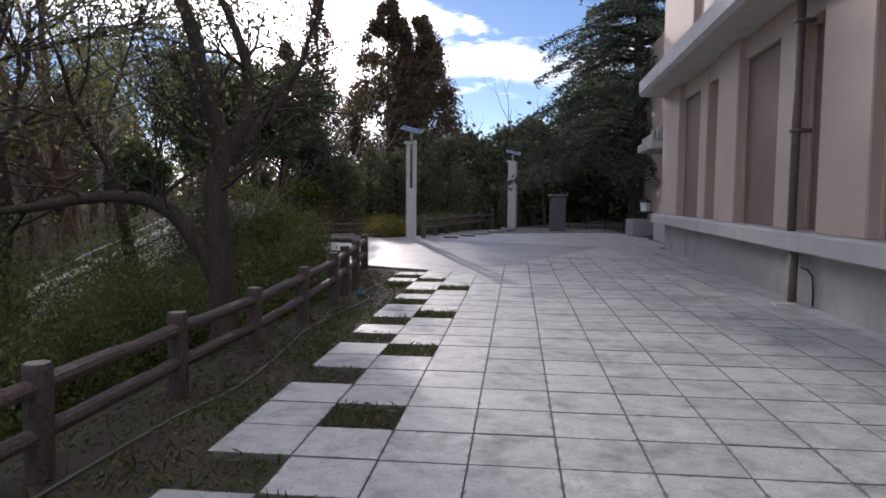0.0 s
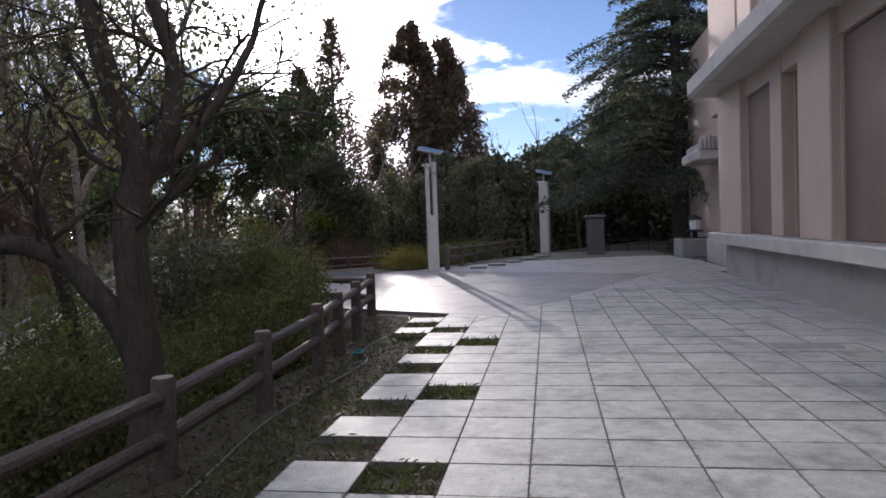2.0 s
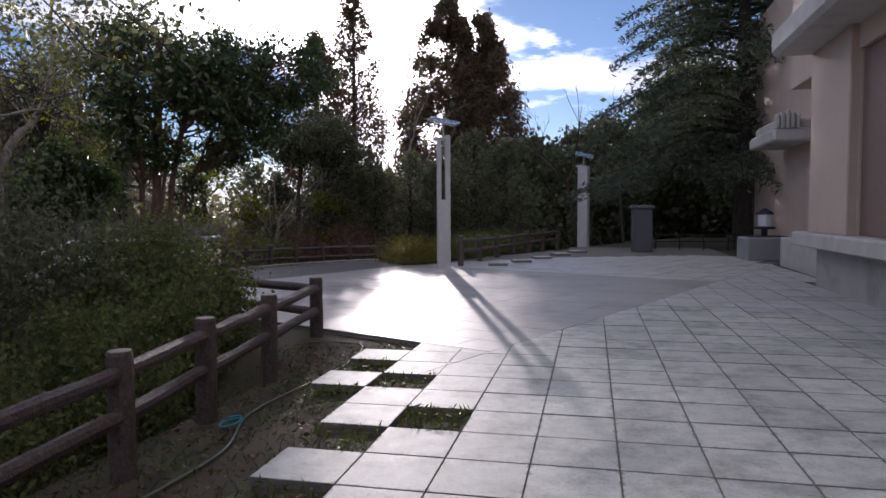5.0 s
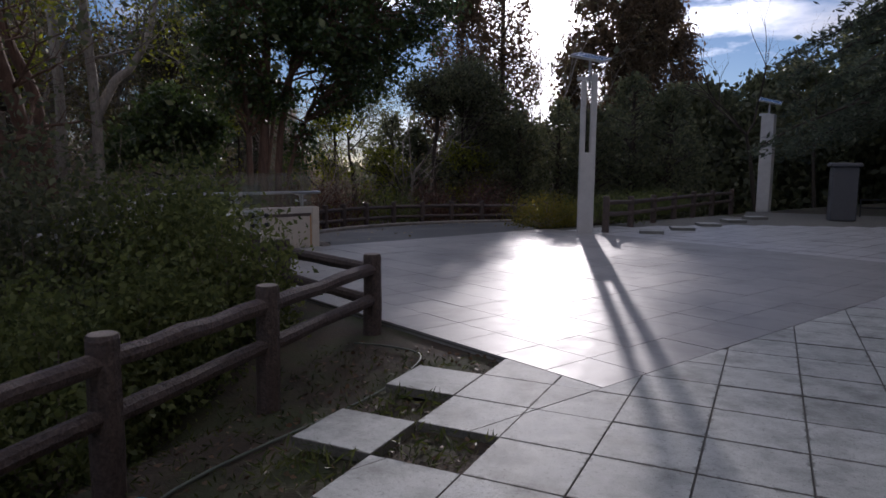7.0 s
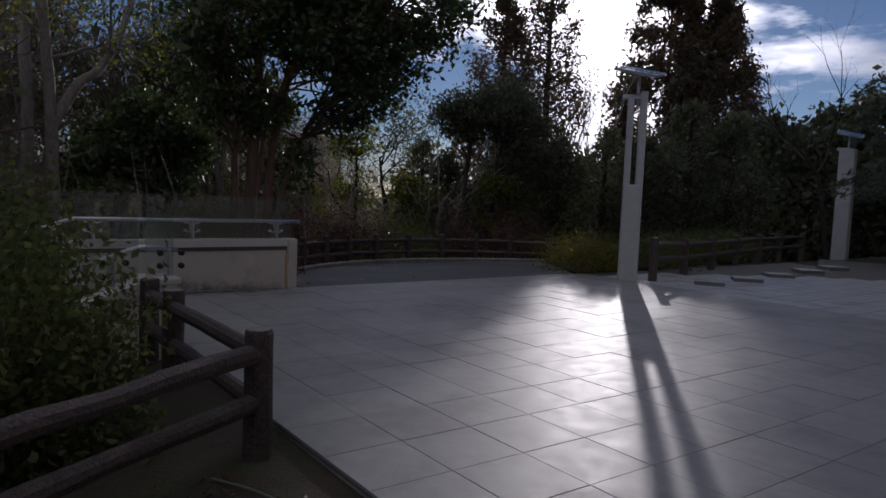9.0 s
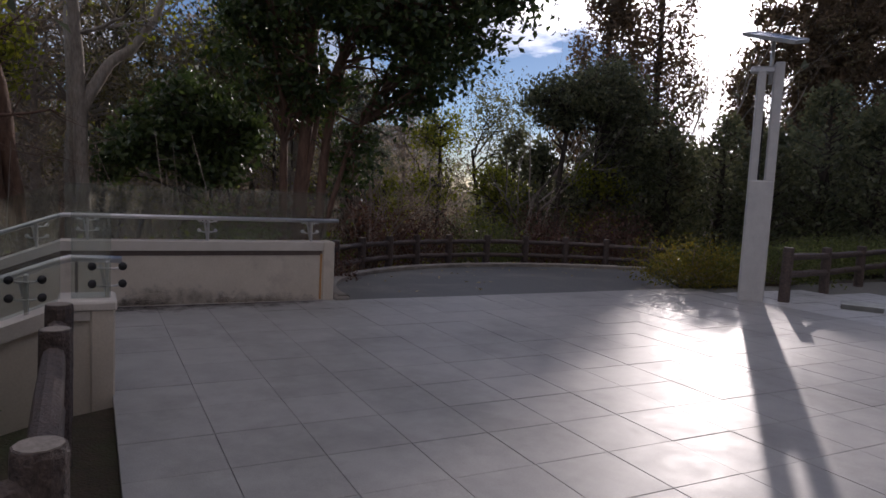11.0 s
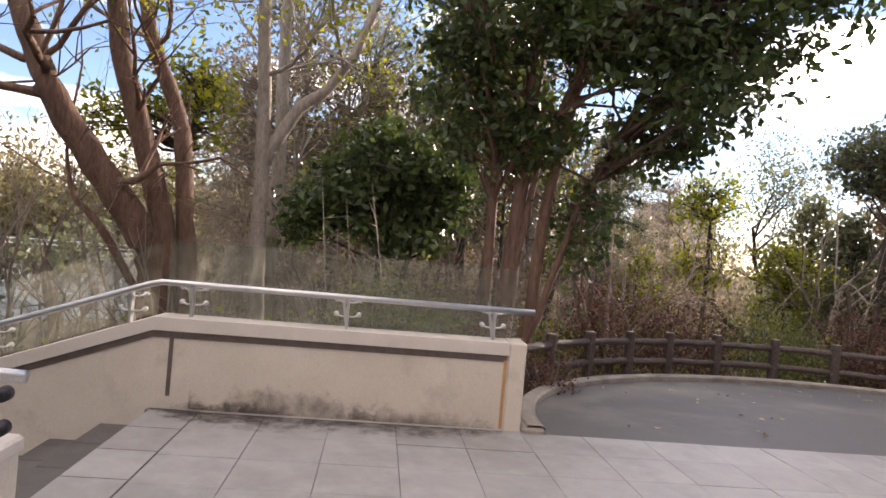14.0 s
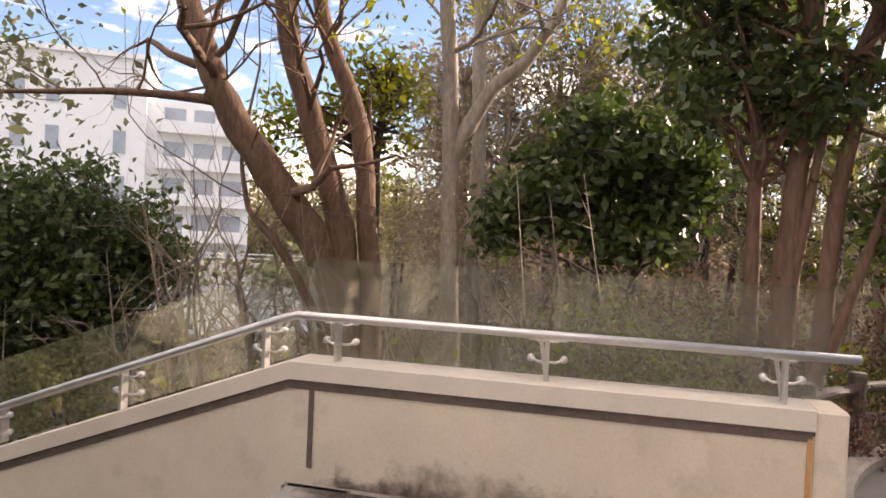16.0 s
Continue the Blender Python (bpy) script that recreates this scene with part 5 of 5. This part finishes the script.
for k, (leaf, bark, blobs, per) in enumerate((
        (M_leaf_olive, M_bark_pale, [((0.0, 0.0, 4.2), (1.5, 1.5, 1.5), 60), ((0.9, 0.7, 2.2), (1.2, 1.2, 0.8), 36), ((-0.8, -0.6, 1.4), (1.2, 1.1, 0.9), 30)], 30),
        (M_brown, M_twig, [((0.0, 0.0, 3.4), (1.7, 1.7, 1.6), 90), ((0.2, 0.4, 0.8), (1.8, 1.8, 1.2), 60)], 20),
        (M_leaf_dark, M_bark, [((0.0, 0.2, 4.6), (1.3, 1.3, 1.6), 70), ((0.4, -0.6, 2.4), (1.4, 1.3, 0.9), 44)], 38),
        (M_leaf_yel, M_bark, [((0.1, 0.0, 3.2), (1.1, 1.2, 1.1), 40), ((-0.2, 0.3, 1.4), (1.1, 1.1, 0.8), 30)], 26))):
    x, y = ((-16.5, 16.8), (-15.2, 14.6), (-14.2, 18.6), (-15.0, 20.8))[k]
    wood.append(crowned_tree("woodland_tree", ("olive-leaved tree on the slope behind the wall", "twiggy tree with dry brown leaves", "dark evergreen on the wooded slope", "tree with yellow-green leaves on the slope")[k], x, y, [
        (0.12, 0.05, [(0.0, 0.0, -4.4), (0.1, 0.05, -1.0), (-0.05, 0.1, 1.5), (0.1, 0.0, 4.0)]),
        (0.08, 0.03, [(0.05, 0.1, -4.4), (0.4, 0.4, -0.6), (0.7, 0.6, 1.2), (0.8, 0.5, 2.6)])], bark, blobs, leaf, 300 + k, (0.13, 0.06), per, (0.24, 0.24, 0.2), group="woods behind the wall"))
rng = np.random.default_rng(12)
for k, (az, r) in enumerate(((50, 20), (56, 22), (62, 19), (66, 24), (71, 16.5), (75, 21), (79, 25), (46, 25), (53, 27), (59, 28), (68, 29), (73, 28), (83, 27), (42, 30), (64, 14.5), (57, 16.5), (78, 17), (49, 32), (61, 33), (77, 33), (70, 35), (60, 15.5), (53, 15), (68, 18), (74, 13.5))):
    x, y = -3 - math.sin(radians(az)) * r, 12 + math.cos(radians(az)) * r
    copy_thing(wood[(0, 1, 2, 1, 3, 1, 0, 2)[k % 8]], pose(x, y, float(rng.uniform(-0.8, 0.5)) + (0.03 * (r - 18) if k < 21 else 1.6), 0, 0, float(rng.uniform(0, 360))))
cedar(-15.4, 23.6, 8.2, 2.2, 53, n_tier=9, label="small dark pine with flat boughs beyond the wall", dens=220, size=(0.15, 0.03), lo=0.45)
tree("bare_tree", "thin bare tree with fine twigs against the sky", -10.2, 25.5, [((0.0, 0.0, 1), 3.0, 0.07)], 4, M_bark, None, 0, seed=27, bend=0.2)
tree("bare_tree", "pale bare tree with fine twigs against the sky", -11.3, 26.3, [((0.0, 0.0, 1), 3.6, 0.09), ((0.15, 0.2, 1), 3.2, 0.06)], 4, M_bark_pale, None, 0, seed=30, bend=0.2)
bare = [tree("bare_tree", "thin bare tree in the undergrowth", x, y, [((0.0, 0.1, 1), hh * 0.5, 0.05), ((0.25, -0.2, 1), hh * 0.42, 0.04), ((-0.3, 0.1, 1), hh * 0.38, 0.03)], 4, M_twig, None, 0, seed=40 + q, group="bare trees", bend=0.3, trunk_split=(2, 3))
        for q, (x, y, hh) in enumerate(((-13.4, 12.4, 4.2), (-12.4, 15.2, 4.0), (-11.6, 17.4, 3.8)))]
for x, y, dz, turn in ((-11.5, 11.3, 2.0, 40), (-12.2, 10.6, 2.4, 150), (-12.0, 12.6, 2.3, 260), (-10.9, 13.0, 1.9, 310), (-13.0, 11.6, 2.6, 80)):
    copy_thing(bare[0], pose(x, y, dz - 4.0, 0, 0, turn))
rng = np.random.default_rng(31)
for q in range(22):
    a, b = rng.uniform(-4.0, 5.5), rng.uniform(-14.0, -4.6)
    x, y, _ = B(a, b)
    copy_thing(bare[q % 3], pose(x, y, ground_z(x, y) - 0.15, 0, 0, float(rng.uniform(0, 360))))

# conifers
cedar(6.6, 31.0, 19.0, 6.4, 51, n_tier=38, dens=95, size=(0.25, 0.07), lo=0.17)
cypress(-11.2, 68.0, 25.5, 4.6, 52, 2, None, 56000, (0.5, 0.2))
for k, (x, y, hh, r, nl) in enumerate(((-11.0, 35.6, 16.5, 1.5, 13000), (-12.1, 33.4, 13.4, 1.75, 15000))):
    cypress(x, y, hh, r, 250 + k, 1, M_cyp, nl, (0.2, 0.09), label="feathery conifer against the sun")
for k, (x, y, hh, r) in enumerate(((-8.6, 29.5, 6.4, 1.7), (-6.3, 31.5, 6.6, 1.9), (-10.0, 31.0, 7.0, 1.7), (-3.6, 32.5, 6.6, 1.9), (-12.6, 29.0, 6.6, 1.5))):
    cypress(x, y, hh, r, 270 + k, 2, M_leaf_dark, 9000, (0.18, 0.09), label="dark bushy conifer beyond the asphalt")
for k, (x, y, hh) in enumerate(((0.5, 46.0, 8.2), (-4.0, 45.0, 8.0), (5.0, 48.0, 8.0), (10.0, 46.0, 10.0), (14.0, 40.0, 11.0), (-9.0, 46.0, 6.8))):
    cypress(x, y, hh, 4.6, 155 + k, 3, M_leaf_dark, 24000, (0.42, 0.26), label="dark clump of conifers beyond the terrace")
for k, (x, y, l) in enumerate(((-11.4, 42.5, 6.2), (-12.3, 46.0, 6.6), (-10.0, 40.5, 4.6))):
    tree("bare_tree", "tall bare tree with fine twigs before the sun", x, y, [((0.02, 0.0, 1), l, 0.15)], 5, M_bark_pale, M_leaf_olive, 1500, (0.12, 0.06), 0.3, seed=320 + k, bend=0.22, shrink=0.66, fork=0.6, leaf_floor=5.0)
tree("bare_tree", "bare tree with fine twigs against the sky", 0.2, 40.0, [((0.0, 0.0, 1), 4.6, 0.12)], 4, M_bark, None, 0, seed=58, bend=0.2)
tree("bare_tree", "bare tree with fine twigs against the sky", 2.6, 41.0, [((0.0, 0.0, 1), 4.0, 0.1)], 4, M_bark, None, 0, seed=59, bend=0.2)

# shrubs
for k, (x, y, rx, hh) in enumerate(((-4.6, 9.3, 0.9, 1.15), (-3.6, 8.0, 0.85, 1.0), (-3.9, 6.3, 1.0, 0.95), (-3.9, 4.4, 1.0, 0.9), (-4.1, 2.3, 1.1, 0.9), (-4.2, 0.2, 1.1, 0.9), (-3.45, 9.15, 0.6, 0.95), (-3.0, 7.2, 0.5, 0.65))):
    shrub(x, y, rx, rx * 0.9, hh + 0.35, M_leaf_bush, 15000 if rx > 0.6 else 5000, 60 + k, "green clipped azalea bush behind the log fence", (0.062, 0.034), group="azaleas")
for k, (x, y, hh) in enumerate(((-4.05, 20.35, 0.8), (-3.3, 22.3, 0.72), (-3.0, 24.2, 0.7), (-2.7, 26.2, 0.7), (-2.3, 28.2, 0.7))):
    shrub(x, y, 0.95, 0.75, hh, M_leaf_autumn if k == 0 else M_leaf_bush, 5600, 70 + k, "low yellow-green azalea beside the lamp post" if k == 0 else "low green azalea along the fence", z=0.02, group="low azaleas")
for k, t in enumerate((158, 148, 138, 124, 110, 96, 82, 68, 52)):
    x, y, _ = ell(5.6 + 0.5 * (k % 2), 5.1 + 0.4 * (k % 2), math.radians(t))
    shrub(x, y, 0.95, 0.85, 1.15 + 0.15 * (k % 3), M_leaf_red if k % 3 else M_leaf_bush, 5200, 80 + k, "brownish red shrub behind the log fence", (0.055, 0.03), group="brown shrubs")
shrub(*B(0.75, -2.2)[:2], 0.4, 0.4, 0.6, M_leaf_red, 900, 95, "small brownish shrub beside the wall end")

for k, (x, y, rx, hh) in enumerate(((-5.3, 8.6, 1.0, 2.1), (-5.6, 6.6, 1.1, 2.2), (-5.8, 4.4, 1.1, 2.1), (-6.0, 2.0, 1.2, 2.2), (-6.2, -0.6, 1.2, 2.2), (-5.9, -3.0, 1.2, 2.1), (-5.0, -5.2, 1.1, 1.9))):
    shrub(x, y, rx, rx, hh + 0.5, M_leaf_bush if k % 3 else M_leaf_dark, 7500, 200 + k, "tall twiggy shrub on the slope behind the fence", (0.075, 0.042), group="tall shrubs")

# undergrowth on the slope behind the wall: tangled twigs and stems
rng = np.random.default_rng(7)
ug = Geo()
for k in range(900):
    a, b = rng.uniform(-8, 7), rng.uniform(-14, -1.6)
    x, y, _ = B(a, b)
    if terrace_dist(x, y) < 0.8:
        continue
    z = ground_z(x, y)
    d = Vector((rng.normal() * 0.35, rng.normal() * 0.35, 1)).normalized()
    l = rng.uniform(0.8, 2.9)
    p = Vector((x, y, z - 0.05))
    m = p + d * l * 0.5 + Vector((rng.normal() * 0.1, rng.normal() * 0.1, 0))
    e = m + (d + Vector((rng.normal() * 0.3, rng.normal() * 0.3, 0))).normalized() * l * 0.5
    ug.tube([p, m, e], [0.014, 0.009, 0.003], 3, cap=False)
    for s in range(3):
        q = m.lerp(e, rng.uniform(0, 0.9))
        ug.tube([q, q + Vector((rng.normal() * 0.3, rng.normal() * 0.3, rng.uniform(0, 0.45)))], [0.005, 0.002], 3, cap=False)
tagged(part("undergrowth", ug, M_twig), "tangle of dry twigs on the slope", "undergrowth", kind="stuff")
c = []
for k in range(13000):
    a, b = rng.uniform(-9, 9), rng.uniform(-16, -1.4)
    x, y, _ = B(a, b)
    if terrace_dist(x, y) < 0.5:
        continue
    c.append((x, y, ground_z(x, y) + abs(rng.normal()) * 0.45))
tagged(quads("slope_plants", c, 0.12, 0.06, M_leaf_yel, None, rng), "mixed low plants on the slope", "undergrowth", kind="stuff")

# fallen leaves, grass tufts and moss clumps
c = [(x, y, ground_z(x, y) + 0.012) for x, y in zip(rng.uniform(-2.4, -0.4, 2600), rng.uniform(-5, 9.6, 2600))]
tagged(quads("leaf_litter", c, 0.045, 0.028, M_litter, None, rng, flat=0.85), "brown fallen leaves on the soil", "leaf litter", kind="stuff")
c = []
for k in range(70):
    t, s = rng.uniform(0.1, 3.05), rng.uniform(0.2, 0.96) ** 0.5
    x, y, _ = B(4.35 + 4.0 * s * math.cos(t), -0.1 - 3.5 * s * math.sin(t))
    c.append((x, y, 0.03 - 0.12 * s * math.sin(t)))
tagged(quads("asphalt_leaves", c, 0.06, 0.035, M_litter_pale, None, rng, flat=0.85), "a few pale fallen leaves on the asphalt", "leaf litter", kind="stuff")
blades = []
for i, spans in STRIP.items():
    for j in range(-8, 19):
        if any(p <= j < q for p, q in spans):
            continue
        x0, y0 = i * T, j * T
        if i == -3 and rng.random() < 0.5:
            continue
        m = 260 if i == -1 else 130
        blades.append(np.stack([rng.uniform(x0 + 0.02, x0 + T - 0.02, m), rng.uniform(y0 + 0.02, y0 + T - 0.02, m), rng.uniform(-0.03, 0.03, m)], 1))
tagged(quads("grass_tufts", np.concatenate(blades), 0.075, 0.012, M_grass, None, rng, droop=-0.6), "short grass and moss between the stepping slabs", "grass", kind="stuff")
c = np.stack([rng.uniform(-2.6, -1.0, 6000), rng.uniform(-5, 9.4, 6000), np.zeros(6000)], 1)
c[:, 2] = [ground_z(x, y) + rng.uniform(0.0, 0.035) for x, y, _ in c]
tagged(quads("thin_grass", c, 0.06, 0.010, M_grass, None, rng, droop=-0.5), "thin grass and weeds on the soil strip", "grass", kind="stuff")

# ---- distance ----
wt = Geo()
wt.v = [(-73, -200, -4.3), (-37, -200, -4.3), (-37, 120, -4.3), (-37, 300, -4.3), (-73, 300, -4.3)]
wt.f = [(0, 1, 2, 3, 4)]
tagged(part("water", wt, M_water), "grey river below the terrace", "water", kind="structure")
em = Geo()
for y0 in range(-120, 240, 24):
    em.add([(-68.5, y0, -5.0), (-68.5, y0 + 24, -5.0), (-71.5, y0 + 24, -2.3), (-71.5, y0, -2.3), (-76.0, y0 + 24, -2.3), (-76.0, y0, -2.3), (-76.0, y0 + 24, -5.0), (-76.0, y0, -5.0)], [(0, 1, 2, 3), (3, 2, 4, 5), (5, 4, 6, 7)])
tagged(part("embankment", em, M_base), "pale concrete embankment with a road on it", "embankment", kind="structure")
gr = thing("guard_rail", "white guard rail along the embankment road", "fence", pose(-71.7, 0, -2.3))
for k in range(30):
    part("post", Geo().box(-0.06, -60 + 5 * k, 0, 0.06, -59.85 + 5 * k, 0.9), M_white, gr)
for z in (0.45, 0.85):
    part("rail", Geo().box(-0.04, -60, z, 0.04, 85, z + 0.12), M_white, gr)
hb = thing("white_building", "long white building across the river", "building", pose(-82, -9, -4, 0, 0, 8))
part("wall", Geo().box(-7, -26, 0, 7, 4, 21), M_white, hb)
part("wall", Geo().box(-5, 4, 0, 6, 14, 17.5), M_white, hb)
part("roof", Geo().box(-7.4, -26.4, 21, 7.4, 4.4, 21.5), M_white, hb)
for f in range(4):
    for k in range(10):
        if k % 3 == 2:
            continue
        part("window", Geo().box(7.0, -25.0 + 2.9 * k, 3.0 + 4.4 * f, 7.1, -23.9 + 2.9 * k, 5.2 + 4.4 * f), M_farwin, hb)
for f in range(4):
    part("balcony", Geo().box(6.0, 5.0, 3.4 + 3.6 * f, 7.6, 13.8, 3.7 + 3.6 * f), M_white, hb)
    part("parapet", Geo().box(7.45, 5.0, 3.7 + 3.6 * f, 7.6, 13.8, 4.6 + 3.6 * f), M_white, hb)
    for k in range(3):
        part("window", Geo().box(6.0, 5.6 + 2.8 * k, 4.0 + 3.6 * f if f < 3 else 14.6, 6.1, 7.6 + 2.8 * k, 6.2 + 3.6 * f if f < 3 else 16.8), M_farwin, hb)
gb = thing("grey_building", "plain grey ribbed block across the river", "building", pose(-61, 77, -5, 0, 0, 42))
part("wall", Geo().box(-4.6, -4, 0, 4.6, 4, 13.0), M_base, gb)
part("roof", Geo().box(-4.8, -4.2, 13.0, 4.8, 4.2, 13.4), M_sill, gb)
for k in range(7):
    part("rib", Geo().box(-4.3 + 1.35 * k, -4.25, 0, -4.0 + 1.35 * k, -4.0, 12.9), M_sill, gb)
rng = np.random.default_rng(9)
c = []
for k in range(620):
    az = rng.uniform(0, 6.283)
    r = rng.uniform(44, 95)
    x, y = -2 + math.sin(az) * r, 10 + math.cos(az) * r
    low = 0.45 if x < -60 and -34 < y < 13 else 1.0
    if x < -38 and (rng.random() < (0.72 if low == 1.0 else 0.2) or -60 < x and -34 < y < 13):
        continue
    hgt = rng.uniform(4.5, 9.5) * (0.5 if x < -30 else 1) * low
    m = 170
    c.append(np.array([x, y, -3.6 + hgt * 0.55]) + rng.normal(size=(m, 3)) * np.array([1.9, 1.9, hgt * 0.36]))
cb = []
for k in range(330):
    az = radians(rng.uniform(36, 84))
    r = rng.uniform(30, 52)
    x, y = -3 - math.sin(az) * r, 12 + math.cos(az) * r
    hgt = rng.uniform(4.0, 9.0)
    cb.append(np.array([x, y, -4 + hgt * 0.5]) + rng.normal(size=(280, 3)) * np.array([1.2, 1.2, hgt * 0.3]))
tagged(quads("dry_woods", np.concatenate(cb), 0.6, 0.035, M_brown, None, rng, droop=-0.6), "brown leafless woods across the slope", "woods", kind="stuff")
cf = []
for k in range(120):
    az = radians(rng.uniform(66, 94.5))
    r = rng.uniform(84, 120)
    x, y = -3 - math.sin(az) * r, 12 + math.cos(az) * r
    hgt = rng.uniform(6.0, 14.0)
    cf.append(np.array([x, y, -4 + hgt * 0.5]) + rng.normal(size=(300, 3)) * np.array([2.2, 2.2, hgt * 0.28]))
tagged(quads("far_bank_woods", np.concatenate(cf), 0.9, 0.4, M_leaf_olive, None, rng), "brown and olive woods across the river", "woods", kind="stuff")
tagged(quads("far_woods", np.concatenate(c), 0.75, 0.5, M_leaf_dark, None, rng), "dark woods in the distance", "woods", kind="stuff")
